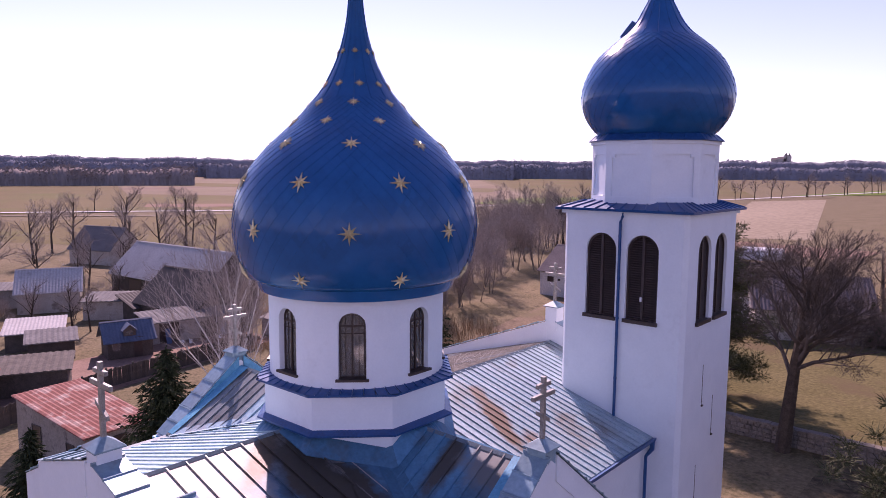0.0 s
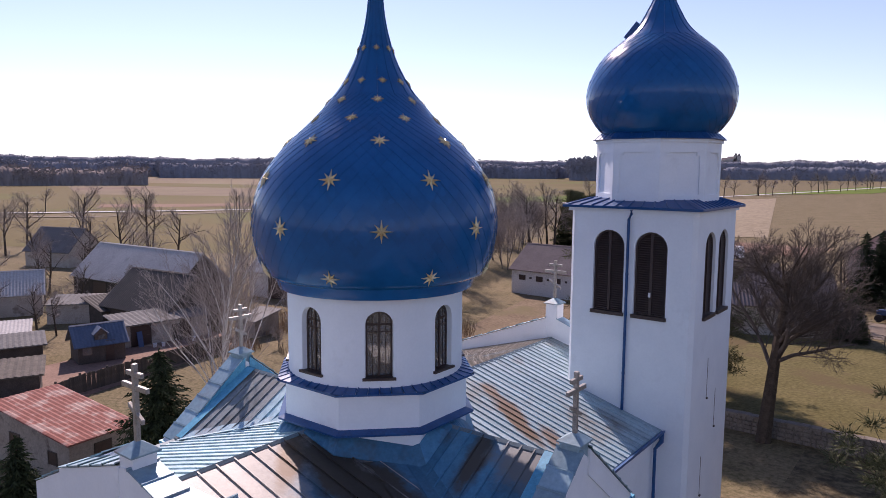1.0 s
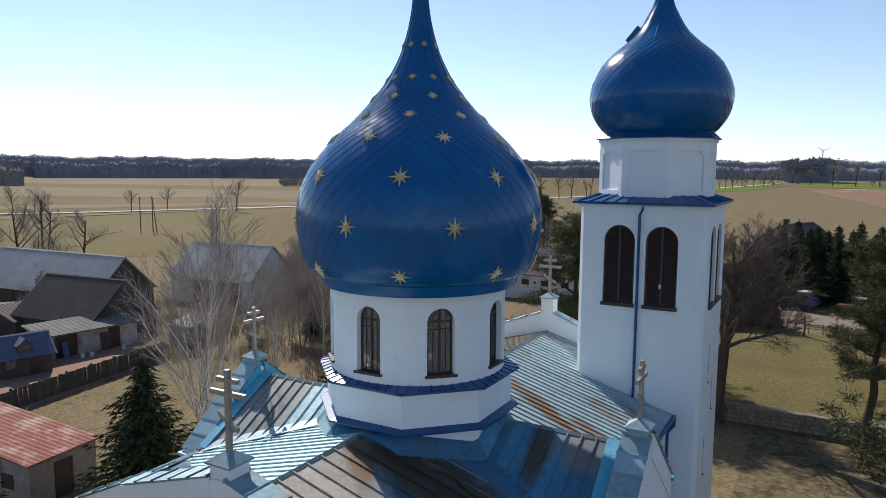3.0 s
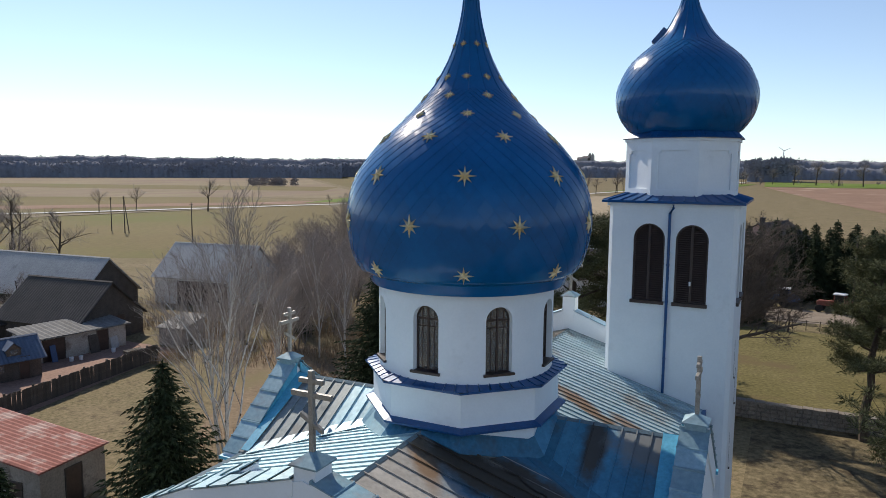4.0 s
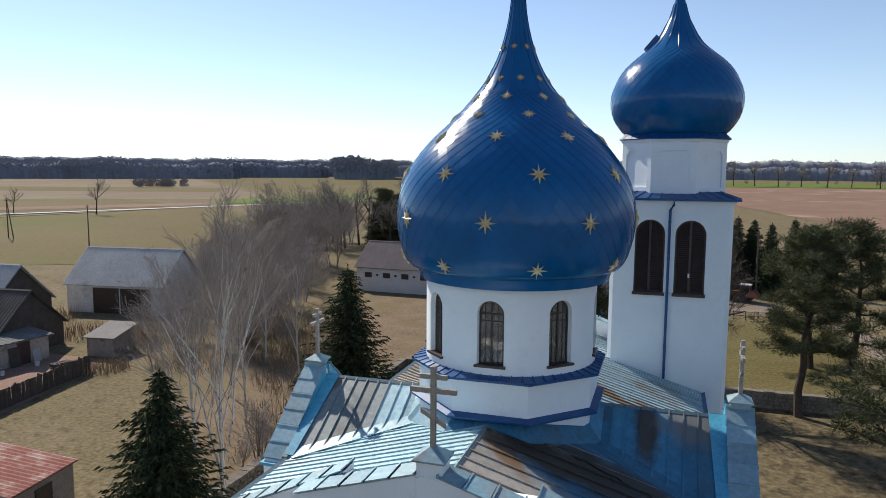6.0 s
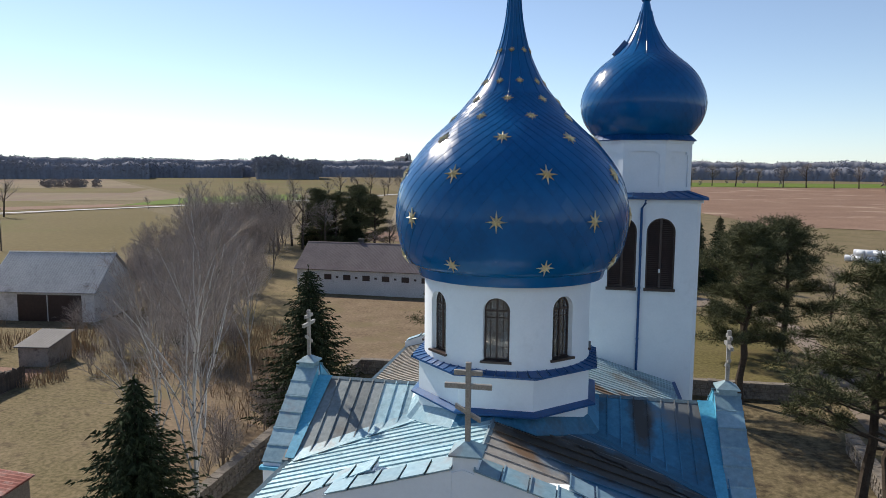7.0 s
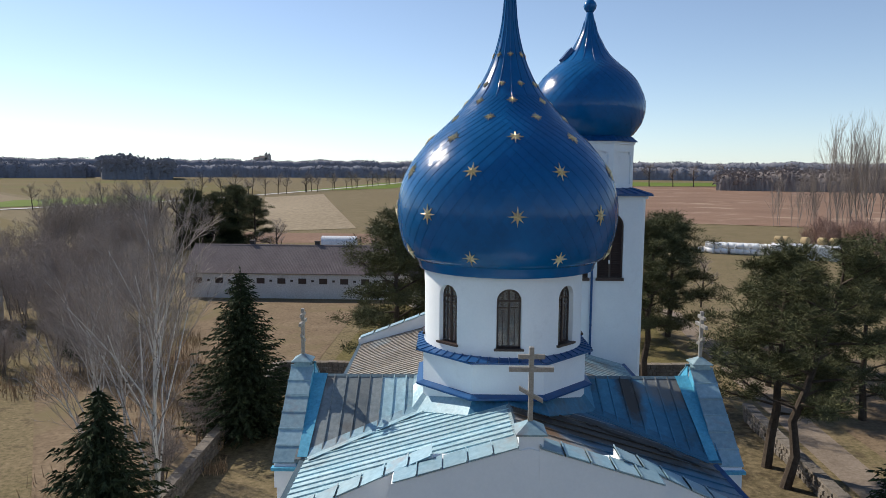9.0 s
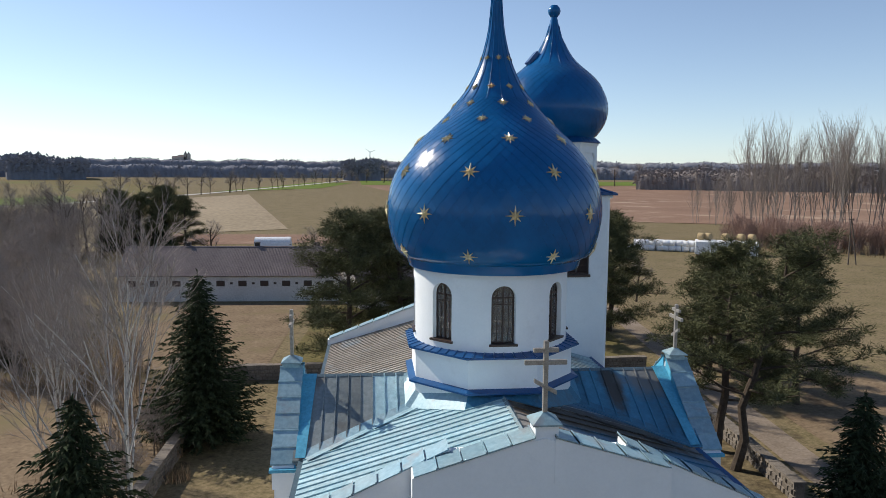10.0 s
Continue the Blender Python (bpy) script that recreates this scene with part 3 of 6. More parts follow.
for sx in (-1, 1):
    for sy in (-1, 1):
        g = Geo()
        p, q = Vector((sx * 2.4, sy * 1.16, RIDGE - ROOF_K * 2.4 + 0.03)), Vector((sx * 6.3, sy * 3.05, RIDGE - ROOF_K * 6.3 + 0.03))
        w = Vector((sx * 0.12, -sy * 0.34, 0.14))
        g.prism([p, q, q + w, p + w], (0, 0, 0.02))
        w = Vector((-sx * 0.10, sy * 0.30, 0.04))
        g.prism([p, q, q + w, p + w], (0, 0, 0.02))
        part("valley_sheet", g, M_CAP if sx < 0 else M_BLUETIN, church)
# eave gutters
for s in (-1, 1):
    for y0, y1 in ((-7.0, -3.2), (3.2, 8.2 if s > 0 else BACK)):
        g = Geo()
        g.prism([(s * 6.35, y0, 7.58), (s * 6.49, y0, 7.58), (s * 6.50, y0, 7.68), (s * 6.35, y0, 7.62)], (0, y1 - y0, 0))
        g.box(min(s * 6.12, s * 6.34), max(s * 6.12, s * 6.34), y0, y1, 7.42, 7.56)
        part("gutter", g, M_TRIM if s > 0 else M_SEAM, church)

# octagonal base of the drum
T8 = math.pi / 8


def octo(g, rows):
    """rows: (apothem, z)."""
    return g.lathe([(r / math.cos(T8), z) for r, z in rows], 8, turn=T8)


g = Geo()
octo(g, [(2.72, 8.0), (2.72, 10.72)])
part("octagon_wall", g, M_PLASTER, church)


def roof_h(x, y):
    return max(main_h(x, y), wing_h(x, y))


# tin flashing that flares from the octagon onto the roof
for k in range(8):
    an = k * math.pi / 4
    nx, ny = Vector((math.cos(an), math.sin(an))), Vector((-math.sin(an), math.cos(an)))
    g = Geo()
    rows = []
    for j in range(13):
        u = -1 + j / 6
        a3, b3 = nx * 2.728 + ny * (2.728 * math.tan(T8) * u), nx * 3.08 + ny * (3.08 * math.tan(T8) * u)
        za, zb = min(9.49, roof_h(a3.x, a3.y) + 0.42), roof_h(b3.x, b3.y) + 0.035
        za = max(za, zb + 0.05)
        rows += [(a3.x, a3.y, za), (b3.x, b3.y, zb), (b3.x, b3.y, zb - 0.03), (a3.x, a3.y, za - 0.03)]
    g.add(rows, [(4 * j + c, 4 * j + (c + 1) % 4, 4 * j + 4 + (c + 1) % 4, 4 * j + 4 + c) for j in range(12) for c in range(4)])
    # faces turned from the sun get blue tin, sunward ones pale: shading by colour
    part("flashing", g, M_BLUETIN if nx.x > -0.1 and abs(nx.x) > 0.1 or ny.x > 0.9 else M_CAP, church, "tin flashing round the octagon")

# stained valley sheet between nave and side wing
rng = random.Random(77)
g = Geo()
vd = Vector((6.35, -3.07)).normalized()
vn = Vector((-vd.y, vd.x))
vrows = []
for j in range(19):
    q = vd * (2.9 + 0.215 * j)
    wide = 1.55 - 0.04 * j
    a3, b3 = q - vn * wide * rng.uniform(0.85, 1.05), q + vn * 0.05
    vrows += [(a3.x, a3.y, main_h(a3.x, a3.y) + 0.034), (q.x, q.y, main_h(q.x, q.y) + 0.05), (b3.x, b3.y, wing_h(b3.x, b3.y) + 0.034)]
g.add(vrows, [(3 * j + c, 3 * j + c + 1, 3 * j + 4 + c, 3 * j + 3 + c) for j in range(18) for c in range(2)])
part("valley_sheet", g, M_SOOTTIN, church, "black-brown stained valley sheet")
g = Geo()
octo(g, [(2.70, 9.51), (2.93, 9.52), (2.95, 9.54), (2.95, 9.59), (2.70, 9.68)])
part("octagon_band", g, M_TRIM, church, "blue tin ledge")
g = Geo()
g.lathe([((2.72 + 0.0) / math.cos(T8), 10.68), (2.94 / math.cos(T8), 10.69), (2.96 / math.cos(T8), 10.70), (2.96 / math.cos(T8), 10.75)], 8, turn=T8, caps=False)
skirt = part("octagon_skirt", g, M_TRIM, church, "blue tin skirt between octagon and drum")
NS = 56
for i in range(NS):
    a0, a1 = math.tau * (i + 0.03) / NS, math.tau * (i + 0.97) / NS

    def rim(an):
        k = (an + T8) % (math.pi / 4) - T8
        return 2.96 / math.cos(k)

    g = Geo()
    pts = [(rim(a0) * math.cos(a0), rim(a0) * math.sin(a0), 10.75), (rim(a1) * math.cos(a1), rim(a1) * math.sin(a1), 10.75), (2.72 * math.cos(a1), 2.72 * math.sin(a1), 10.84), (2.72 * math.cos(a0), 2.72 * math.sin(a0), 10.84)]
    g.prism(pts, (0, 0, 0.012))
    p, q = Vector(pts[0]), Vector(pts[3])
    t = Vector((-math.sin(a0), math.cos(a0), 0)) * 0.03
    g.prism([p, p + t, q + t, q], (0, 0, 0.035))
    part("skirt_panel", g, M_TRIM, skirt, weld=False)


def arched_wall(f, u0, u1, z0, z1, holes, depth, step):
    """A wall with arched openings. f(u, d, z): the place at u along it and d behind its face; holes: (centre, half width, sill, spring line)."""
    g = Geo()
    us = {u0, u1}
    k = int((u1 - u0) / step)
    us |= {u0 + (u1 - u0) * i / k for i in range(k + 1)}
    us = {u for u in us if not any(abs(u - c) < h + 0.02 for c, h, _, _ in holes)}
    for c, h, _, _ in holes:
        us |= {c + h * math.cos(math.pi * i / 16) for i in range(17)}
    us = sorted(us)

    def quad(a, b, d):
        g.add([f(a[0], d, a[1]), f(b[0], d, b[1]), f(b[0], d, b[2]), f(a[0], d, a[2])], [(0, 1, 2, 3)])

    for a0, b0 in zip(us, us[1:]):
        m = (a0 + b0) / 2
        hole = next((q for q in holes if abs(m - q[0]) < q[1]), None)
        for d in (0, depth):
            if not hole:
                quad((a0, z0, z1), (b0, z0, z1), d)
            else:
                c, h, sill, spring = hole
                top = [spring + math.sqrt(max(0, h * h - (u - c) ** 2)) for u in (a0, b0)]
                quad((a0, z0, sill), (b0, z0, sill), d)
                quad((a0, top[0], z1), (b0, top[1], z1), d)
                if d == 0:
                    for za, zb in ((sill, sill), (top[0], top[1])):
                        g.add([f(a0, 0, za), f(b0, 0, zb), f(b0, depth, zb), f(a0, depth, za)], [(0, 1, 2, 3)])
    for c, h, sill, spring in holes:
        for u in (c - h, c + h):
            g.add([f(u, 0, sill), f(u, 0, spring), f(u, depth, spring), f(u, depth, sill)], [(0, 1, 2, 3)])
    for z in (z0, z1):
        for a0, b0 in zip(us, us[1:]):
            g.add([f(a0, 0, z), f(b0, 0, z), f(b0, depth, z), f(a0, depth, z)], [(0, 1, 2, 3)])
    return g


def arch_pts(c, h, sill, spring, n=14):
    return [(c - h, sill), (c + h, sill)] + [(c + h * math.cos(math.pi * i / n), spring + h * math.sin(math.pi * i / n)) for i in range(n + 1)]


def arch_frame(g, f, c, h, sill, spring, wide, d0, d1):
    """A flat arched frame, wide across, from depth d0 to d1."""
    a0, b0 = arch_pts(c, h, sill, spring), arch_pts(c, h - wide, sill + wide, spring)
    n = len(a0)
    pts = [f(u, d, z) for d in (d0, d1) for ring in (a0, b0) for u, z in ring]
    fc = []
    for i in range(n):
        j = (i + 1) % n
        fc += [(i, j, n + j, n + i), (2 * n + i, 2 * n + j, 3 * n + j, 3 * n + i), (n + i, n + j, 3 * n + j, 3 * n + i), (i, j, 2 * n + j, 2 * n + i)]
    g.add(pts, fc)


def bar_uz(g, f, u0, u1, z0, z1, d0, d1):
    g.add([f(u, d, z) for z in (z0, z1) for d in (d0, d1) for u in (u0, u1)], [(0, 2, 3, 1), (4, 5, 7, 6), (0, 1, 5, 4), (1, 3, 7, 5), (3, 2, 6, 7), (2, 0, 4, 6)])


RD = 2.72
SILL, SPRING, WH = 11.12, 12.63, 0.40


def on_drum(u, d, z):
    an = u / RD
    return ((RD - d) * math.cos(an), (RD - d) * math.sin(an), z)


seg = math.tau * RD / 8
holes = [(seg * (i + 0.5), WH, SILL, SPRING) for i in range(8)]
OFF = -seg / 2


def drum_at(u, d, z):
    return on_drum(u + OFF, d, z)


part("drum_wall", arched_wall(drum_at, 0, 8 * seg, 10.8, 13.6, holes, 0.28, 0.11), M_PLASTER, church, smooth=True)
for c, h, si, sp in holes:
    g = Geo()
    arch_frame(g, drum_at, c, h, si, sp, 0.05, 0.16, 0.24)
    win = part("window", g, M_BROWN, church, "dark brown arched window frame", weld=False)
    g = Geo()
    bar_uz(g, drum_at, c - 0.028, c + 0.028, si + 0.04, sp + h - 0.04, 0.165, 0.225)
    bar_uz(g, drum_at, c - h + 0.04, c + h - 0.04, sp - 0.03, sp + 0.03, 0.168, 0.222)
    bar_uz(g, drum_at, c - h + 0.04, c + h - 0.04, si + 1.28, si + 1.31, 0.172, 0.215)
    for k in (-0.5, 0.5):
        bar_uz(g, drum_at, c + k * h - 0.008, c + k * h + 0.008, si + 0.05, sp + 0.32, 0.18, 0.20)
    for q in range(3):
        an = math.pi * (q + 0.5) / 3
        u, z = c + 0.24 * math.cos(an), sp + 0.24 * math.sin(an)
        bar_uz(g, drum_at, u - 0.012, u + 0.012, z - 0.08, z + 0.1, 0.18, 0.20)
    part("glazing_grille", g, M_BROWN, win, weld=False)
    g = Geo()
    ring = arch_pts(c, h - 0.03, si + 0.03, sp)
    n = len(ring)
    g.add([drum_at(u, d, z) for d in (0.195, 0.203) for u, z in ring], [tuple(range(n)), tuple(range(2 * n - 1, n - 1, -1))] + [(i, (i + 1) % n, n + (i + 1) % n, n + i) for i in range(n)])
    part("window_pane", g, M_GLASS, win, weld=False).visible_shadow = False
    g = Geo()
    bar_uz(g, drum_at, c - h - 0.06, c + h + 0.06, si - 0.05, si + 0.02, -0.09, 0.2)
    part("window_sill", g, M_BROWN, win, weld=False)
g = Geo()
g.lathe([(2.5, 10.75), (2.5, 10.85)], 48)
part("drum_floor", g, M_PLASTER, church)

# ---- onion domes ----
DOME = [(2.74, 13.42), (2.94, 13.40), (2.99, 13.43), (3.06, 13.66), (3.09, 13.71), (3.28, 13.80), (3.40, 13.93), (3.57, 14.30), (3.70, 14.90), (3.735, 15.35), (3.70, 15.75), (3.58, 16.30), (3.31, 16.86), (2.80, 17.52), (2.42, 17.90), (2.05, 18.24), (1.70, 18.60), (1.29, 19.08), (1.03, 19.42), (0.80, 19.82), (0.60, 20.25), (0.46, 20.66), (0.35, 21.08), (0.27, 21.5), (0.22, 21.95), (0.17, 22.6), (0.13, 23.2), (0.11, 23.4)]


def radius_at(prof, z):
    for (r0, z0), (r1, z1) in zip(prof, prof[1:]):
        if z0 <= z <= z1 and z1 > z0:
            return r0 + (r1 - r0) * (z - z0) / (z1 - z0)
    return prof[-1][0]


def smooth_profile(prof, n):
    """The profile resampled as a smooth curve."""
    p = [Vector((r, z)) for r, z in prof]
    out = []
    for i in range(len(p) - 1):
        p0, p1, p2, p3 = p[max(i - 1, 0)], p[i], p[i + 1], p[min(i + 2, len(p) - 1)]
        for k in range(n):
            t = k / n
            q = 0.5 * (2 * p1 + (p2 - p0) * t + (2 * p0 - 5 * p1 + 4 * p2 - p3) * t * t + (3 * p1 - p0 - 3 * p2 + p3) * t ** 3)
            out.append((q.x, q.y))
    return out + [prof[-1]]


def onion(parent, name, prof, cx, cy, cols, zlo, zhi, label, lead):
    """Dome: a smooth shell, lozenge tin shingles from zlo to zhi, long seamed sheets above; lead: shingles kept as pieces."""
    fine = smooth_profile(prof, 3)
    g = Geo()
    g.lathe(fine, 72, cx, cy)
    shell = part(name, g, M_DOME, parent, label, smooth=True)
    # rows at steps along the curve that suit the width of a lozenge
    rows = [zlo]
    while rows[-1] < zhi:
        z = rows[-1]
        r = radius_at(fine, z)
        dr = (radius_at(fine, z + 0.02) - r) / 0.02
        rows.append(z + max(0.03, 0.62 * math.tau * r / cols / math.hypot(1, dr)))
    made, rest = 0, Geo()

    def at(j, k, lift):
        z = rows[j]
        r0 = radius_at(fine, z)
        nz = -(radius_at(fine, z + 0.02) - radius_at(fine, z - 0.02)) / 0.04
        ln = math.hypot(1, nz)
        an = math.tau * k / cols
        r, z = r0 + lift / ln, z + lift * nz / ln
        return Vector((cx + r * math.cos(an), cy + r * math.sin(an), z)), Vector((math.cos(an) / ln, math.sin(an) / ln, nz / ln))

    rest_n = []
    for j in range(len(rows) - 2):
        for i in range(cols):
            k = i + 0.5 * (j % 2)
            corners = [at(j + 2, k, 0.004), at(j + 1, k - 0.497, 0.009), at(j, k, 0.015), at(j + 1, k + 0.497, 0.009)]
            low = [at(j + 1, k - 0.497, 0.0)[0], at(j, k, 0.0)[0], at(j + 1, k + 0.497, 0.0)[0]]
            lean = rvec(random) * 0.034
            pts = [p for p, _ in corners] + [corners[1][0], corners[2][0], corners[3][0]] + low
            down = Vector((0, 0, -1))
            nrm = [(q + lean).normalized() for _, q in corners] + [down] * 6
            near = lead[0] < rows[j] < lead[1] and math.cos(math.tau * k / cols - radians(lead[2])) > lead[3]
            single = near and made < 300
            gg = Geo() if single else rest
            gg.add(pts, [(0, 1, 2, 3), (4, 7, 8, 5), (5, 8, 9, 6)])
            if single:
                made += 1
                ob = part("shingle", gg, M_DOME, shell, weld=False)
                ob.data.shade_smooth()
                ob.data.normals_split_custom_set_from_vertices(nrm)
            else:
                rest_n += nrm
    if rest.f:
        ob = tagged(part("shingles", rest, M_DOME, shell, weld=False), kind="stuff")
        ob.data.shade_smooth()
        ob.data.normals_split_custom_set_from_vertices(rest_n)
    # seams of the long sheets on the neck
    g = Geo()
    for i in range(16):
        an = math.tau * i / 16
        pts, z = [], zhi - 0.1
        while z < prof[-1][1] - 0.4:
            r = radius_at(fine, z) + 0.006
            pts.append((cx + r * math.cos(an), cy + r * math.sin(an), z))
            z += 0.12
        g.tube(pts, [0.014] * len(pts), 4)
    part("neck_seams", g, M_DOME, shell, weld=False)
    return shell, fine


DCX, DCY = 0.09, -0.06
dome, fine_dome = onion(church, "onion_dome", DOME, DCX, DCY, 52, 13.80, 19.15, "deep blue glossy tin onion dome", (14.6, 16.3, -70, 0.45))


def star(parent, fine, z, an, size):
    r = radius_at(fine, z)
    dr = (radius_at(fine, z + 0.05) - radius_at(fine, z - 0.05)) / 0.1
    up = Vector((dr * math.cos(an), dr * math.sin(an), 1)).normalized()
    side = Vector((-math.sin(an), math.cos(an), 0))
    out = side.cross(up).normalized()
    c = Vector((DCX + r * math.cos(an), DCY + r * math.sin(an), z)) + out * 0.024
    g = Geo()
    ring = []
    for i in range(16):
        q = math.tau * i / 16
        s = (size * (1.0 if i % 4 == 0 else 0.82)) if i % 2 == 0 else size * 0.31
        ring.append(c + side * s * math.sin(q) + up * s * math.cos(q))
    n = len(ring)
    g.add(ring + [p - out * 0.02 for p in ring] + [c + out * 0.22 * size], [(i, (i + 1) % n, 2 * n) for i in range(n)] + [(i, n + i, n + (i + 1) % n, (i + 1) % n) for i in range(n)])
    part("star", g, M_GOLD, parent, weld=False)


for z, n, ph, size in ((14.05, 8, 0.5, 0.28), (15.34, 8, 0, 0.32), (16.65, 8, 0.5, 0.31), (17.70, 8, 0, 0.26), (18.36, 8, 0.5, 0.20), (18.92, 8, 0, 0.18), (19.5, 10, 0, 0.14), (20.5, 8, 0, 0.12)):
    for i in range(n):
        star(dome, fine_dome, z, math.tau * (i + ph) / n, size)
g = Geo()
g.lathe([(0.02, 23.3), (0.2, 23.38), (0.3, 23.58), (0.32, 23.7), (0.3, 23.82), (0.2, 24.02), (0.02, 24.1)], 24, DCX, DCY)
part("finial_ball", g, M_DOME, church, smooth=True)

# ---- bell tower ----
tower = thing("bell_tower", "white square bell tower with plain blue onion dome", "bell tower")
TX0, TX1, TY0, TY1 = 2.48, 7.28, 8.25, 13.05
TCX, TCY = (TX0 + TX1) / 2, (TY0 + TY1) / 2
CH = 0.16
TZ = 15.45
FACES = [((TX0 + CH, TY0), (1, 0), (0, 1)), ((TX1, TY0 + CH), (0, 1), (-1, 0)), ((TX1 - CH, TY1), (-1, 0), (0, -1)), ((TX0, TY1 - CH), (0, -1), (1, 0))]
WID = TX1 - TX0 - 2 * CH
for (ox, oy), (ux, uy), (ix, iy) in FACES:
    def face(u, d, z, ox=ox, oy=oy, ux=ux, uy=uy, ix=ix, iy=iy):
        return (ox + ux * u + ix * d, oy + uy * u + iy * d, z)

    m = WID / 2
    hs = [(m - 0.80, 0.60, 11.72, 14.18), (m + 0.80, 0.60, 11.72, 14.18)]
    part("tower_wall", arched_wall(face, 0, WID, 0, TZ, hs, 0.3, 0.9), M_PLASTER, tower)
    for c, h, si, sp in hs:
        g = Geo()
        arch_frame(g, face, c, h, si, sp, 0.07, 0.10, 0.2)
        bar_uz(g, face, c - 0.05, c + 0.05, si, sp + h - 0.05, 0.09, 0.2)
        lou = part("louvre_shutter", g, M_BROWN, tower, "dark brown arched louvred shutter", weld=False)
        g = Geo()
        z = si + 0.1
        while z < sp + h - 0.1:
            w = h - 0.05 if z < sp else math.sqrt(max(0.0, h * h - (z + 0.06 - sp) ** 2)) - 0.05
            if w > 0.1:
                g.add([face(u, d, zz) for d, zz in ((0.12, z), (0.19, z + 0.07)) for u in (c - w, c + w)] + [face(u, d, zz + 0.016) for d, zz in ((0.12, z), (0.19, z + 0.07)) for u in (c - w, c + w)], [(0, 1, 3, 2), (4, 6, 7, 5), (0, 4, 5, 1), (2, 3, 7, 6)])
            z += 0.085
        tagged(part("louvre_slats", g, M_BROWN, lou, weld=False), kind="stuff")
        g = Geo()
        ring = arch_pts(c, h, si, sp)
        n = len(ring)
        g.add([face(u, 0.22, zz) for u, zz in ring], [tuple(range(n))])
        g.add([face(u, 0.26, zz) for u, zz in ring], [tuple(range(n))[::-1]])
        part("shutter_backing", g, M_BROWN, lou, weld=False)
        g = Geo()
        bar_uz(g, face, c - h - 0.05, c + h + 0.05, si - 0.1, si + 0.03, -0.10, 0.2)
        part("window_sill", g, M_BROWN, lou, weld=False)
for x, y, sx, sy in ((TX0, TY0, 1, 1), (TX1, TY0, -1, 1), (TX1, TY1, -1, -1), (TX0, TY1, 1, -1)):
    g = Geo()
    g.prism([(x + sx * CH, y, 0), (x, y + sy * CH, 0), (x + sx * 0.3, y + sy * 0.3, 0)], (0, 0, TZ))
    part("tower_corner", g, M_PLASTER, tower)
# cornice roof
g = Geo()
O = 0.24
g.box(TX0 - 0.06, TX1 + 0.06, TY0 - 0.06, TY1 + 0.06, TZ - 0.002, TZ + 0.12)
part("cornice", g, M_PLASTER, tower)
g = Geo()
g.box(TX0 - O, TX1 + O, TY0 - O, TY1 + O, TZ + 0.13, TZ + 0.22)
ro = 1.9
pts = [(TX0 - O, TY0 - O, TZ + 0.22), (TX1 + O, TY0 - O, TZ + 0.22), (TX1 + O, TY1 + O, TZ + 0.22), (TX0 - O, TY1 + O, TZ + 0.22), (TCX - ro, TCY - ro, TZ + 0.48), (TCX + ro, TCY - ro, TZ + 0.48), (TCX + ro, TCY + ro, TZ + 0.48), (TCX - ro, TCY + ro, TZ + 0.48)]
g.add(pts, [(0, 1, 5, 4), (1, 2, 6, 5), (2, 3, 7, 6), (3, 0, 4, 7), (4, 5, 6, 7)])
tr = part("cornice_roof", g, M_TRIM, tower, "blue tin cornice roof")
for s in range(4):
    p0, p1, q0, q1 = Vector(pts[s]), Vector(pts[(s + 1) % 4]), Vector(pts[4 + s]), Vector(pts[4 + (s + 1) % 4])
    for i in range(11):
        t = (i + 0.5) / 11
        g = Geo()
        g.tube([p0.lerp(p1, t) + Vector((0, 0, 0.01)), q0.lerp(q1, t) + Vector((0, 0, 0.01))], [0.028, 0.028], 4)
        part("seam", g, M_TRIM, tr, weld=False)
# octagonal lantern
LA, LZ0, LZ1 = 2.12, TZ + 0.3, 18.0
for s in range(8):
    an = math.pi / 4 * s - math.pi / 2
    n_, t_ = Vector((math.cos(an), math.sin(an), 0)), Vector((-math.sin(an), math.cos(an), 0))
    w = LA * math.tan(T8)
    c = Vector((TCX, TCY, 0))

    def lf(u, d, z, n_=n_, t_=t_, c=c):
        p = c + n_ * (LA - d) + t_ * u
        return (p.x, p.y, z)

    g = Geo()
    zb, zt, hw = LZ0 + 0.35, LZ1 - 0.38, w - 0.24
    for u0, u1, z0, z1 in ((-w, -hw, LZ0, LZ1), (hw, w, LZ0, LZ1), (-hw, hw, LZ0, zb), (-hw, hw, zt, LZ1)):
        bar_uz(g, lf, u0, u1, z0, z1, 0, 0.25)
    bar_uz(g, lf, -hw, hw, zb, zt, 0.07, 0.25)
    for k in (-1, 1):
        bar_uz(g, lf, min(k * hw, k * (hw - 0.12)), max(k * hw, k * (hw - 0.12)), zt - 0.12, zt, 0.001, 0.1)
    part("lantern_panel", g, M_PLASTER, tower, weld=False)
g = Geo()
g.lathe([((LA - 0.1) / math.cos(T8), LZ1 - 0.02), ((LA + 0.06) / math.cos(T8), LZ1 - 0.02), ((LA + 0.06) / math.cos(T8), LZ1 + 0.10), ((LA - 0.1) / math.cos(T8), LZ1 + 0.10)], 8, TCX, TCY, T8)
part("lantern_cornice", g, M_PLASTER, tower)
g = Geo()
g.lathe([((LA + 0.15) / math.cos(T8), LZ1 + 0.10), ((LA + 0.16) / math.cos(T8), LZ1 + 0.13), ((LA - 0.08) / math.cos(T8), LZ1 + 0.36), (1.5, LZ1 + 0.36)], 8, TCX, TCY, T8)
lsk = part("lantern_skirt", g, M_TRIM, tower)
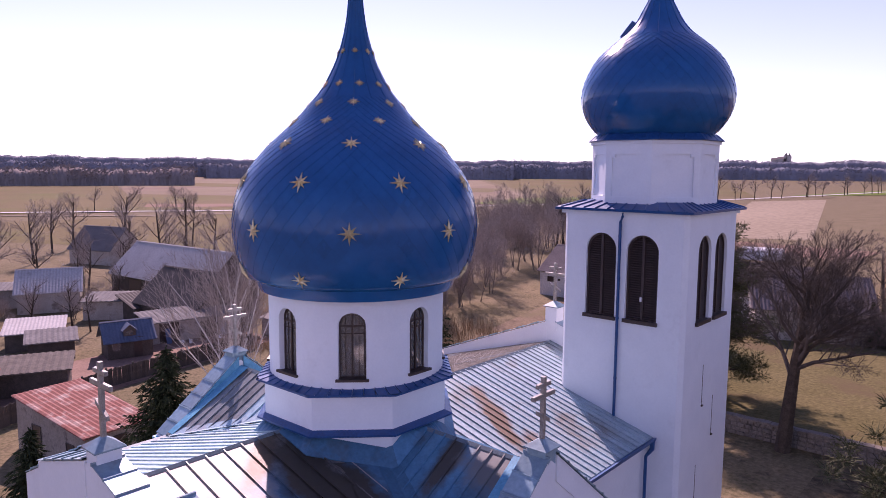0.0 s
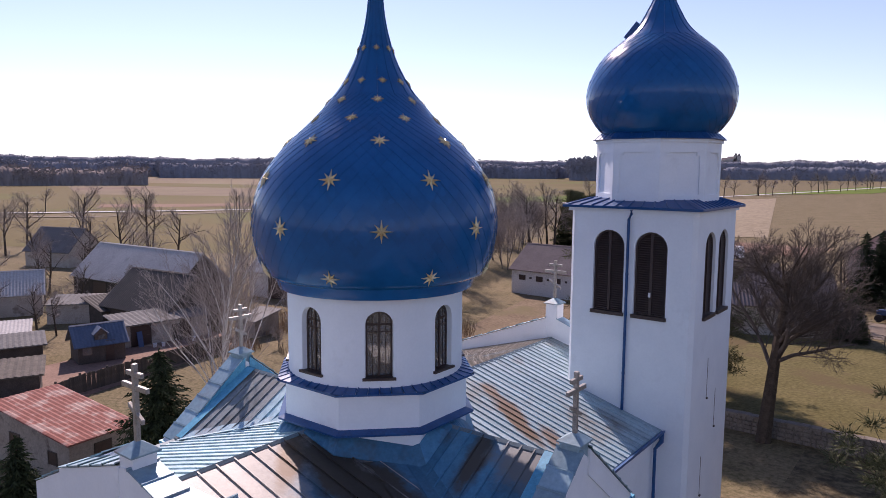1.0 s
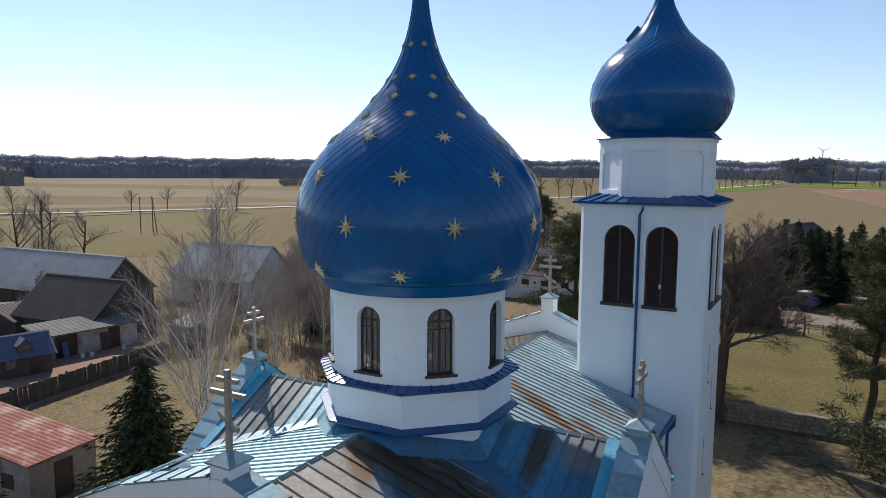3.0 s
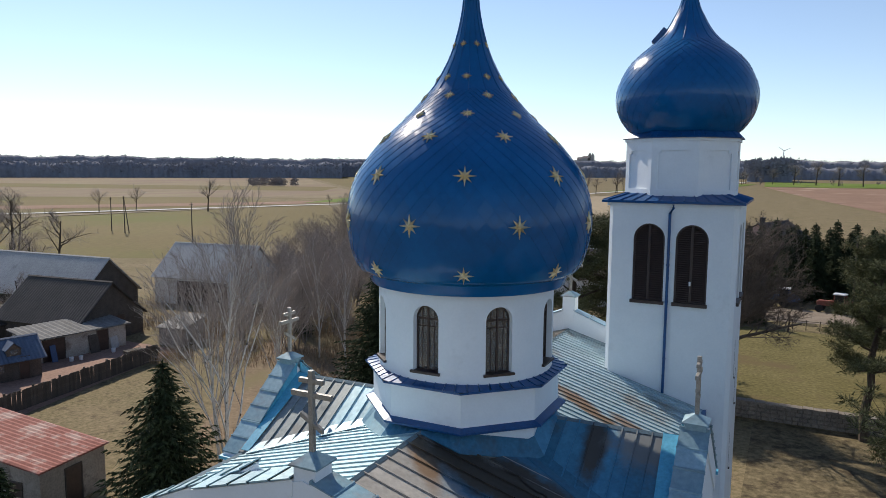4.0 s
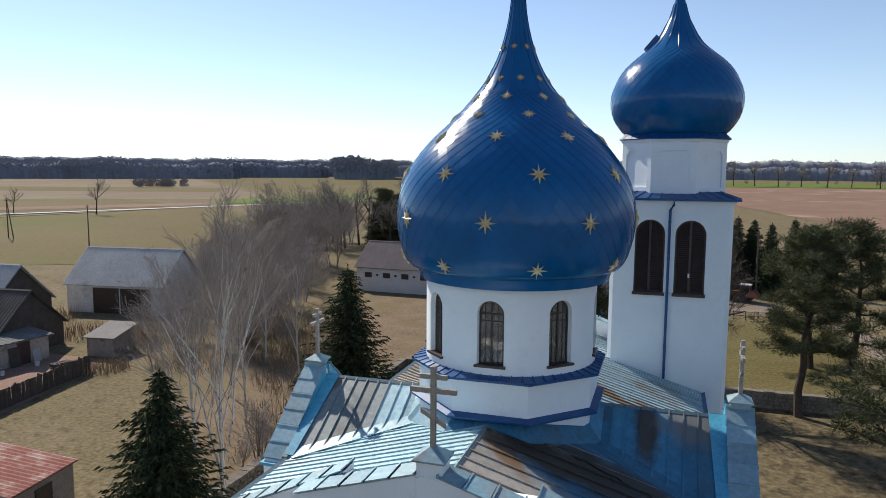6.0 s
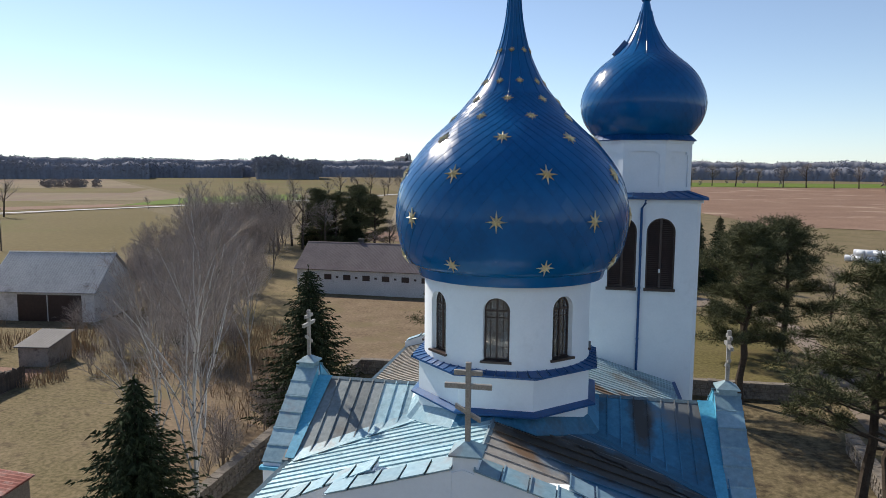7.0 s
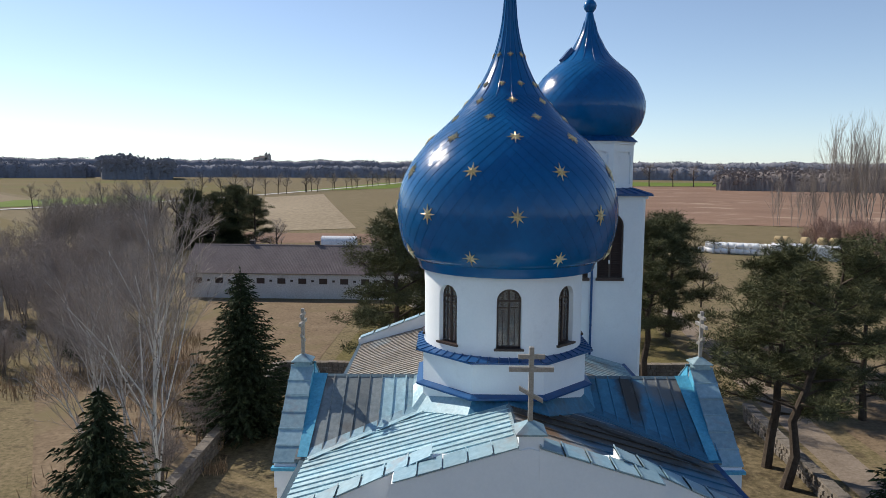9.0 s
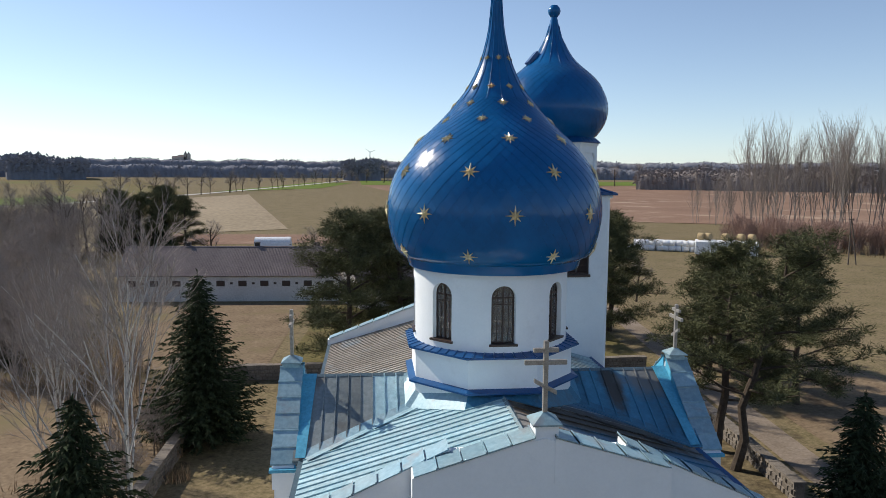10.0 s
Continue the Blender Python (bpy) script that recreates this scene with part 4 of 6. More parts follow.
for s in range(8):
    for i in range(4):
        t = (i + 0.5) / 4
        a0, a1 = T8 + math.pi / 4 * s, T8 + math.pi / 4 * (s + 1)
        pr = [[Vector((TCX + r / math.cos(T8) * math.cos(q), TCY + r / math.cos(T8) * math.sin(q), z)) for q in (a0, a1)] for r, z in ((LA + 0.15, LZ1 + 0.13), (LA - 0.08, LZ1 + 0.36))]
        g = Geo()
        g.tube([pr[0][0].lerp(pr[0][1], t), pr[1][0].lerp(pr[1][1], t)], [0.022, 0.022], 4)
        part("seam", g, M_TRIM, lsk, weld=False)
Z0 = LZ1 + 0.36
TDOME = [(1.95, Z0 - 0.05), (2.109, Z0), (2.335, Z0 + 0.25), (2.58, Z0 + 0.62), (2.724, Z0 + 1.05), (2.765, Z0 + 1.45), (2.703, Z0 + 1.85), (2.54, Z0 + 2.25), (2.31, Z0 + 2.68), (1.945, Z0 + 3.08), (1.54, Z0 + 3.42), (1.13, Z0 + 3.78), (0.84, Z0 + 4.15), (0.62, Z0 + 4.55), (0.42, Z0 + 4.95), (0.3, Z0 + 5.35), (0.2, Z0 + 5.75), (0.14, Z0 + 6.0)]
tdome, fine_t = onion(tower, "onion_dome", TDOME, TCX, TCY, 40, Z0 + 0.1, Z0 + 3.6, "plain deep blue tin onion dome", (Z0 + 0.8, Z0 + 2.2, -90, 0.3))
g = Geo()
ZB = Z0 + 6.25
g.lathe([(0.02, ZB - 0.32), (0.17, ZB - 0.28), (0.28, ZB - 0.14), (0.32, ZB), (0.28, ZB + 0.14), (0.17, ZB + 0.28), (0.02, ZB + 0.32)], 24, TCX, TCY)
part("finial_ball", g, M_DOME, tower, smooth=True)
# downpipe on the face towards the dome
g = Geo()
g.tube([(4.98, TY0 - 0.2, 15.55), (4.98, TY0 - 0.2, 15.42), (4.84, TY0 - 0.08, 15.2), (4.84, TY0 - 0.08, 8.1)], [0.055] * 4, 8)
dp = part("downpipe", g, M_TRIM, tower, "blue painted tin downpipe", smooth=True, weld=False)
for z in (9.5, 11.75, 13.2, 14.7):
    g = Geo()
    g.lathe([(0.065, z - 0.03), (0.065, z + 0.03)], 8, 4.84, TY0 - 0.08)
    g.box(4.82, 4.86, TY0 - 0.05, TY0 + 0.01, z - 0.02, z + 0.02)
    part("pipe_clip", g, M_TRIM, dp, weld=False)
# white bracket on a shutter, hatch on the tower's dome, pipe from the eave
g = Geo()
g.box(5.62, 5.69, TY0 + 0.03, TY0 + 0.12, 12.42, 12.58)
part("bracket", g, M_WHITEFILM, tower, weld=False)
hz = Z0 + 3.96
ha = radians(187)
hm = pose(TCX + 1.16 * math.cos(ha), TCY + 1.16 * math.sin(ha), hz, 0, -40, 187)
g = Geo()
g.box(-0.25, 0.03, -0.26, 0.26, -0.36, 0.36)
hatch = new("hatch", g.mesh("hatch", M_TRIM, move=hm))
hatch.parent = tdome
hatch["label"] = "small dark roof hatch"
g = Geo()
g.tube([(6.42, 8.05, 7.62), (6.42, 8.05, 7.3), (6.24, 7.95, 7.0), (6.24, 7.95, 0.2)], [0.09, 0.09, 0.06, 0.06], 8)
part("downpipe", g, M_TRIM, church, "blue painted tin downpipe", weld=False)
# slit vents of the side
for y, z in ((10.2, 9.3), (11.3, 7.9), (9.9, 5.6)):
    g = Geo()
    g.box(TX1 - 0.02, TX1 + 0.006, y - 0.02, y + 0.02, z - 0.75, z + 0.75)
    g.box(TX1, TX1 + 0.05, y - 0.06, y + 0.06, z - 0.8, z - 0.75)
    part("wall_slit", g, M_BROWN, tower, weld=False)
# ---- trees ----
def grow(rng, geos, p, d, length, rad, level, top, counts, droop, spread, low=0.38, wood=2):
    """One limb and all that grows from it. geos: the wood, the twigs."""
    g = geos[0] if level < wood else geos[1]
    if level == top:
        d = (d + rvec(rng) * 0.25 + Vector((0, 0, droop))).normalized()
        u = d.orthogonal().normalized() * rad
        w = d.cross(u)
        g.add([p + u, p - 0.5 * u + 0.87 * w, p - 0.5 * u - 0.87 * w, p + d * length], [(0, 1, 3), (1, 2, 3), (2, 0, 3)])
        return
    n = 4 if level < 2 else 2
    pts, cur = [p], d.normalized()
    for i in range(n):
        cur = (cur + rvec(rng) * (0.10 if level == 0 else 0.22) + Vector((0, 0, droop if level >= top - 1 else 0.06))).normalized()
        pts.append(pts[-1] + cur * length / n)
    radii = [rad * (1 - 0.65 * i / n) for i in range(n + 1)]
    g.tube(pts, radii, 7 if level == 0 else (5 if level == 1 else 3), caps=False)
    k = counts[level]
    for i in range(k):
        start = low if level == 0 else 0.2
        t = start + (0.97 - start) * (i + rng.random()) / k
        j = min(n - 1, int(t * n))
        q = pts[j].lerp(pts[j + 1], t * n - j)
        ax = (pts[j + 1] - pts[j]).normalized()
        side = rvec(rng)
        side = (side - ax * side.dot(ax)).normalized()
        dd = (ax * (1 - spread) + side * spread + Vector((0, 0, 0.12))).normalized()
        ln = length * (0.62 if level == 0 else 0.55) * (1.15 - 0.6 * t) * rng.uniform(0.75, 1.2)
        grow(rng, geos, q, dd, ln, max(0.0085, rad * (0.5 if wood == 2 else 0.36) * (1.1 - 0.6 * t)), level + 1, top, counts, droop, spread, low, wood)


def bare_tree(name, seed, h, girth, bark, twig, label, counts=(9, 6, 6, 4), droop=0.0, spread=0.6, stems=1, low=0.38, wood=2):
    rng = random.Random(seed)
    geos = (Geo(), Geo())
    for s in range(stems):
        lean = Vector((rng.uniform(-0.25, 0.25), rng.uniform(-0.25, 0.25), 1)) if stems > 1 else Vector((rng.uniform(-0.06, 0.06), rng.uniform(-0.06, 0.06), 1))
        base = Vector((rng.uniform(-0.3, 0.3), rng.uniform(-0.3, 0.3), -0.1)) if stems > 1 else Vector((0, 0, -0.1))
        grow(rng, geos, base, lean, h * (0.82 if stems == 1 else rng.uniform(0.6, 0.85)), girth, 0, len(counts), counts, droop, spread, low, wood)
    t = thing(name, label, "tree")
    part("trunk", geos[0], bark, t, smooth=True, weld=False)
    tagged(part("crown", geos[1], twig, t, "bare leafless twigs", weld=False), kind="stuff")
    return t


def needle(g, p, d, ln, w, rng):
    s = d.cross(rvec(rng)).normalized() * w
    g.add([p - 1.35 * s, p + 1.35 * s, p + d * ln * 1.1], [(0, 1, 2)])


def spruce(seed, h, r, label):
    rng = random.Random(seed)
    t = thing("spruce_tree", label, "tree")
    g = Geo()
    g.tube([(0, 0, -0.1), (0, 0, h * 0.5), (0, 0, h * 0.98)], [0.16, 0.1, 0.02], 7)
    part("trunk", g, M_BARK, t, weld=False)
    g = Geo()
    z = 0.05 * h
    while z < 0.985 * h:
        k = 1 - z / h
        rr = r * (k ** 0.72) * rng.uniform(0.74, 1.1) + 0.05
        nb = max(7, int(24 * k + 8))
        for i in range(nb):
            an = math.tau * (i + rng.random()) / nb
            out = Vector((math.cos(an), math.sin(an), 0))
            ln = rr * rng.choice((0.5, 0.68, 0.82, 0.94, 1.04, 1.16))
            m = max(5, int(ln / 0.07))
            for j in range(m):
                q = (j + rng.random()) / m
                p = out * ln * q + Vector((0, 0, z - 0.22 * ln * q + 0.16 * ln * q * q + rng.uniform(-0.05, 0.05)))
                side = Vector((-out.y, out.x, 0)) * rng.uniform(-1, 1)
                d = (out * 0.6 + side * 0.9 + Vector((0, 0, -0.35 + rng.uniform(-0.2, 0.25)))).normalized()
                needle(g, p, d, rng.uniform(0.18, 0.38), 0.04, rng)
        z += 0.17 + 0.07 * k
    for i in range(14):
        needle(g, Vector((0, 0, h * (0.93 + 0.07 * rng.random()))), Vector((rng.uniform(-.5, .5), rng.uniform(-.5, .5), 0.9)).normalized(), 0.22, 0.035, rng)
    tagged(part("crown", g, M_SPRUCE, t, weld=False), kind="stuff")
    return t


def pine(seed, h, r, bare, label, lean=(0, 0), clumps=9, needles=190, fat=1.0):
    """A pine: a bent trunk, bare below, limbs that carry tufts of needles."""
    rng = random.Random(seed)
    t = thing("pine_tree", label, "tree")
    g, c = Geo(), Geo()
    tip = Vector((lean[0], lean[1], h * 0.93))
    pts = [Vector((0, 0, -0.1))]
    for i in range(1, 8):
        q = i / 7
        pts.append(Vector((tip.x * q ** 1.3, tip.y * q ** 1.3, tip.z * q)) + Vector((rng.uniform(-0.2, 0.2), rng.uniform(-0.2, 0.2), 0)))
    g.tube(pts, [0.30 * (1 - 0.85 * i / 7) for i in range(8)], 8)
    limbs = 22
    for i in range(limbs):
        q = bare + (0.99 - bare) * (i + rng.random() * 0.8) / limbs
        j = min(6, int(q * 7))
        p = pts[j].lerp(pts[j + 1], q * 7 - j)
        an = i * 2.4 + rng.uniform(-0.5, 0.5)
        k = (q - bare) / (1 - bare)
        ln = r * (0.55 + 0.6 * math.sin(math.pi * min(1, 0.25 + 0.72 * k))) * rng.uniform(0.65, 1.1) * (1.05 - 0.55 * k)
        d = Vector((math.cos(an), math.sin(an), 0.12 + 0.5 * k))
        lp = [p]
        for s in range(4):
            d = (d + rvec(rng) * 0.22).normalized()
            lp.append(lp[-1] + d * ln / 4)
        g.tube(lp, [0.085, 0.065, 0.05, 0.03, 0.012], 5)
        for m in range(clumps):
            s = 0.35 + 0.65 * (m + rng.random()) / clumps
            j2 = min(3, int(s * 4))
            ctr = lp[j2].lerp(lp[j2 + 1], s * 4 - j2) + Vector((rng.uniform(-1, 1), rng.uniform(-1, 1), rng.uniform(-0.25, 0.55))) * 0.26 * r * s
            g.tube([lp[j2], ctr], [0.02, 0.008], 3, caps=False)
            size = rng.uniform(0.45, 0.85) * fat
            for b in range(needles):
                v = rvec(rng)
                v.z = v.z * 0.6 + 0.25
                needle(c, ctr + v * size * rng.uniform(0.15, 0.8), (v + rvec(rng) * 0.45).normalized(), rng.uniform(0.12, 0.26) * fat, 0.015 * fat, rng)
    part("trunk", g, M_BARK, t, smooth=True, weld=False)
    tagged(part("crown", c, M_PINE, t, weld=False), kind="stuff")
    return t


def put(ob, x, y, turn=0, k=1.0, z=None):
    """Stands a thing at its place, scaled evenly by k."""
    ob.scale = (k, k, k)
    ob.matrix_basis = pose(x, y, rise(x, y) if z is None else z, 0, 0, turn) @ Matrix.Diagonal((k, k, k, 1))
    return ob


def spread_copies(ob, places):
    for x, y, turn, k in places:
        ob.scale = (k, k, k)
        copy_thing(ob, pose(x, y, rise(x, y), 0, 0, turn))


# beside the church
put(bare_tree("bare_tree", 11, 13.4, 0.48, M_BARK, M_DARKTWIG, "big leafless deciduous tree beside the stone wall", (20, 11, 10, 9), 0.03, 0.52, 1, 0.40, 1), 5.1, 30.2)
put(pine(21, 13.6, 3.7, 0.33, "tall pine with open crown by the stone wall", (0.6, 0.2), 13), 13.9, 30.0)
put(pine(22, 13.6, 4.9, 0.30, "broad leaning pine beside the lane", (2.3, -0.3), 11), 16.2, 11.6)
put(pine(23, 13.2, 4.2, 0.24, "pine with bent trunk beside the lane", (1.3, 1.0), 11), 16.4, 14.2)
pn = put(pine(24, 12.2, 5.2, 0.12, "dense dark pine behind the churchyard", (0.3, 0.3), 16, 120, 1.3), -9.8, 45.2)
pn["group"] = "pines behind the churchyard"
spread_copies(pn, [(-1.6, 36.5, 130, 1.1), (-4.2, 40.5, 215, 1.06), (17.0, 43.5, 60, 1.0), (20.8, 46.0, 200, 1.05), (23.5, 29.5, 300, 0.86), (26.5, 22.0, 30, 0.9), (27.5, 36.0, 250, 0.8), (-50, 119, 20, 1.0), (-46, 124, 100, 1.1), (-54, 121, 180, 1.05), (-42, 121, 240, 0.95), (-58, 128, 300, 1.0), (-49, 129, 300, 1.1)])
put(pn, -5.9, 34.2, 75, 1.1)
put(spruce(31, 8.5, 3.5, "dark green young spruce by the churchyard"), -14.95, 1.2)
put(spruce(32, 10.6, 4.1, "tall dark spruce beside the boundary wall"), -14.7, 18.6)
put(spruce(33, 7.1, 2.5, "small dark spruce in the yard"), 17.4, 3.4)
put(spruce(34, 4.6, 1.5, "small silvery spruce near the red-roofed shed"), -19.4, -3.4)
sg = put(spruce(35, 9.0, 2.4, "dark spruce beyond the lawn"), 11.5, 80.0)
sg["group"] = "spruces round the farm"
spread_copies(sg, [(4.0, 85.5, 15, 1.06), (7.4, 87, 95, 1.16), (9.8, 88, 200, 1.08), (5.6, 86.5, 160, 1.08), (14.5, 84, 40, 0.9), (18.5, 82, 80, 1.1), (8.0, 85, 120, 0.8), (16.5, 88, 10, 1.0), (22.0, 86, 60, 1.15), (-52, 122, 30, 1.1), (-49, 125, 90, 1.2), (-55, 126, 150, 1.1), (-46, 120, 210, 1.0), (-58, 123, 10, 1.0), (-35.0, 36.5, 0, 0.45), (6.4, 63.6, 30, 0.42), (4.0, 64.2, 80, 0.5), (5.2, 64.5, 140, 0.55), (12.2, 88, 40, 1.1), (14.8, 88.5, 100, 1.15), (17.2, 90.0, 10, 1.1), (12.2, 82.5, 170, 1.0), (9.0, 80.5, 250, 1.1), (13.8, 86.0, 310, 1.05)])
put(sg, 11.0, 90.5)

put(bare_tree("bare_tree", 95, 2.9, 0.10, M_BARK, M_DARKTWIG, "small pruned fruit tree at the lawn's edge", (8, 4, 4), 0.0, 0.7, 1, 0.4), 9.4, 61.4)

# birches and the thicket beyond the wall
birch = put(bare_tree("birch_tree", 41, 12.8, 0.105, M_BIRCH, M_TWIG, "slender leafless birch with white bark by the churchyard wall", (15, 7, 6, 4), -0.07, 0.33, 1, 0.22, 2), -13.8, 3.8)
birch["group"] = "birches beyond the wall"
spread_copies(birch, [(-17.8, 7.4, 80, 0.92), (-21.5, 17.0, 140, 0.8), (-25.5, 21.0, 200, 0.66), (-23.1, 27.0, 20, 0.8), (-28.1, 30.0, 170, 0.85)])
put(birch, -13.8, 3.8, 0, 1.16)


def before_barn(x, y):
    """The open ground between the churchyard and the pale barn."""
    return (x + 21.2) * 29.5 + (y - 8.2) * 27.0 < 0 and x > -62


rng = random.Random(7)
tv = [bare_tree("bare_tree", 50 + i, 8.6, 0.075, M_STEM, M_TWIG, "grey leafless young tree in the thicket", (12, 7, 6, 5), 0.03, 0.5, 2, 0.2, 1) for i in range(3)]
for i, ob in enumerate(tv):
    ob["group"] = "thicket trees"
    places = []
    for k in range(34):
        q = (k * 3 + i + rng.random()) / 102
        line = [(-27, 30), (-33, 42), (-42, 54), (-50, 68), (-56, 87), (-64, 112), (-72, 126)]
        s = q * (len(line) - 1)
        j = min(len(line) - 2, int(s))
        c = Vector(line[j]).lerp(Vector(line[j + 1]), s - j)
        w = 6.5 + 12 * q
        places.append((c.x + rng.uniform(-w, w), c.y + rng.uniform(-3, 3), rng.uniform(0, 360), rng.uniform(0.62, 0.98) * (1 + 0.75 * q * q)))
    places = [q for q in places if not before_barn(q[0], q[1]) and q[0] < -6 - 0.40 * (q[1] + 21)]
    spread_copies(ob, places[1:])
    put(ob, places[0][0], places[0][1])
rv = bare_tree("bare_tree", 65, 11.0, 0.24, M_BARK, M_TWIG, "leafless tree beside the country road", (11, 8, 7), 0.0, 0.58)
rv["group"] = "roadside trees"
fv = [bare_tree("bare_tree", 60 + i, 11.0, 0.24, M_BARK, M_TWIG, "leafless grey tree beside the fields", (10, 7, 6, 4), 0.0, 0.58) for i in range(2)]
FARM = [(-127, 50, 1.25), (-122, 61, 1.2), (-132, 38, 1.0), (-140, 45, 1.1), (-118, 30, 1.0), (-125, 64, 0.9), (-110, 22, 0.9), (-104, 16, 0.95), (-98, 30, 0.8), (-88, 14, 0.8), (-92, 10, 0.9), (-84, 40, 0.75), (-70, 8, 0.55), (-60, 14, 0.5), (-83, 25, 0.7), (-66, 27, 0.5), (-72, 24, 0.5), (-58, 15, 0.42), (-63, 11, 0.5), (-78, 22, 0.6), (-86, 31, 0.7), (-90, 21, 0.75), (-80, 35, 0.8), (-97, 37, 0.95), (-101, 45, 1.05), (-93, 50, 0.95), (-60, 112, 1.1), (-56, 115, 1.2), (-64, 118, 1.25), (-50, 113, 1.0), (-68, 122, 1.3), (-61, 121, 1.2), (-5, 70, 0.8), (4, 72, 0.7), (-11, 66, 0.8), (-30, 92, 0.8), (-2, 78, 0.75), (30, 62, 0.6), (-7, 74, 0.8), (-14, 92, 0.7), (2, 84, 0.8)]
ROADSIDE = [(-248, 126, 1.0), (-224, 157, 0.85), (-222, 172, 0.9), (-193, 181, 1.25), (-262, 100, 0.9), (-238, 128, 0.7), (-172, 262, 1.0), (-158, 292, 1.1), (-178, 240, 0.5)] + [(-152 + (i * 7.5) + (i % 3) * 4, 330 + i * 32 + (i % 2) * 9, 1.25 + 0.14 * (i % 3)) for i in range(17)] + [(-140 + i * 6.5, 352 + i * 27 + (i % 3) * 6, 1.1 + 0.15 * (i % 2)) for i in range(17)]
for i, ob in enumerate(fv):
    ob["group"] = "farm trees"
    lst = FARM[i::2]
    spread_copies(ob, [(x, y, 37 * k, s) for k, (x, y, s) in enumerate(lst)][1:])
    put(ob, lst[0][0], lst[0][1], 0, lst[0][2])
spread_copies(rv, [(x, y, 37 * k, s) for k, (x, y, s) in enumerate(ROADSIDE)][1:])
put(rv, ROADSIDE[0][0], ROADSIDE[0][1])
sh = [bare_tree("bare_shrub", 80 + i, 3.2, 0.035, M_STEM, M_TWIG, "leafless twiggy shrub in the farmland", (8, 5, 5), 0.02, 0.5, 4, 0.15, 1) for i in range(2)]
rng = random.Random(23)
for i, ob in enumerate(sh):
    ob["group"] = "farm shrubs"
    lst = [(rng.uniform(-66, -42), rng.uniform(28, 42)) for k in range(9)] + [(rng.uniform(-95, -57), rng.uniform(2, 16)) for k in range(9)] + [(rng.uniform(-42, -36), rng.uniform(24, 36)) for k in range(6)] + [(rng.uniform(-17.5, -16.4), rng.uniform(2, 28)) for k in range(3)] + [(rng.uniform(-70, -50), rng.uniform(50, 66)) for k in range(6)] + [(rng.uniform(2.5, 6.5), rng.uniform(61, 66)) for k in range(5)] + [(-29 - 2.0 * k + rng.uniform(-5, 5), 34 + 2.6 * k + rng.uniform(-2, 2)) for k in range(16)] + [(rng.uniform(-78, -58), rng.uniform(10, 30)) for k in range(8)]
    lst = [q for q in lst if (q[0] < -62 or not before_barn(*q)) and (q[1] < 30 or q[0] > 0 or q[0] < -6 - 0.40 * (q[1] + 21))]
    spread_copies(ob, [(x, y, 50 * k, rng.uniform(0.6, 1.3)) for k, (x, y) in enumerate(lst)])
    put(ob, -38.0 - i, 31.0 + 2 * i)
# avenue and poplars far off
av = bare_tree("bare_tree", 70, 11.0, 0.3, M_BARK, M_TWIG, "leafless tree of the far avenue", (11, 8, 7, 4), 0.0, 0.6)
av["group"] = "avenue trees"
spread_copies(av, [(-10 + 20 * i, 800 - 9 * i + 6 * (i % 2), 50 * i, 1.75 + 0.22 * (i % 3)) for i in range(1, 34)])
put(av, -10, 800, 0, 1.5)
pop = bare_tree("poplar_tree", 71, 27.0, 0.13, M_TWIG, M_TWIG, "tall slim leafless poplar", (20, 5, 4), 0.14, 0.20, 1, 0.12)
pop["group"] = "poplar grove"
rng = random.Random(5)
spread_copies(pop, [(104 + 1.25 * i + rng.uniform(-2, 2), 197 - 0.45 * i + rng.uniform(-6, 6), rng.uniform(0, 360), rng.uniform(0.42, 0.68)) for i in range(14)] + [(119 + 0.92 * i + rng.uniform(-3, 3), 189 - 0.5 * i + rng.uniform(-10, 10), rng.uniform(0, 360), rng.uniform(0.92, 1.22)) for i in range(66)])
rb = bare_tree("bare_shrub", 90, 4.8, 0.15, M_REDTWIG, M_REDTWIG, "reddish brown leafless shrub by the poplars", (9, 6, 6), 0.04, 0.5, 5, 0.1, 1)
rb["group"] = "reddish shrubs"
spread_copies(rb, [(82 + 0.62 * i + rng.uniform(-4, 4), 130 - 0.42 * i + rng.uniform(-7, 7), 47 * i, rng.uniform(1.15, 1.8)) for i in range(64)])
put(rb, 82, 127)
put(pop, 103, 199, 0, 0.5)

# dry brush along the walls
g = Geo()
rng = random.Random(9)


def brush(g, cx, cy, r, n, h):
    for i in range(n):
        an, q = rng.uniform(0, math.tau), math.sqrt(rng.random())
        x, y = cx + r * q * math.cos(an), cy + r * q * math.sin(an)
        p = Vector((x, y, -0.02))
        d = Vector((rng.uniform(-0.35, 0.35), rng.uniform(-0.35, 0.35), 1)).normalized()
        ln = h * rng.uniform(0.4, 1.1)
        s = Vector((rng.uniform(-1, 1), rng.uniform(-1, 1), 0)).normalized() * 0.025
        g.add([p - s, p + s, p + d * ln + rvec(rng) * 0.1], [(0, 1, 2)])


for x, y, r, n, h in ((-19, 20, 3.5, 260, 1.2), (-22, 26, 4, 450, 1.5), (-21, 11, 3, 150, 0.9), (-26, 32, 4, 800, 1.8), (-18, 6, 2.5, 250, 0.8), (-30, 40, 5, 800, 1.8), (-33, 28, 4, 500, 1.3), (-43, 31, 3, 600, 1.6), (-39.5, 23.5, 2.0, 350, 1.2), (-51, 33, 3.5, 500, 1.4), (-61, 37, 4, 500, 1.5), (-47, 36.5, 3, 400, 1.4), (-15.9, 16, 0.7, 200, 1.2), (-15.9, 20, 0.7, 200, 1.4), (-14.8, 13, 0.8, 120, 0.9), (90, 120, 14, 1200, 2.2), (108, 112, 14, 1200, 2.4)):
    brush(g, x, y, r, n, h)
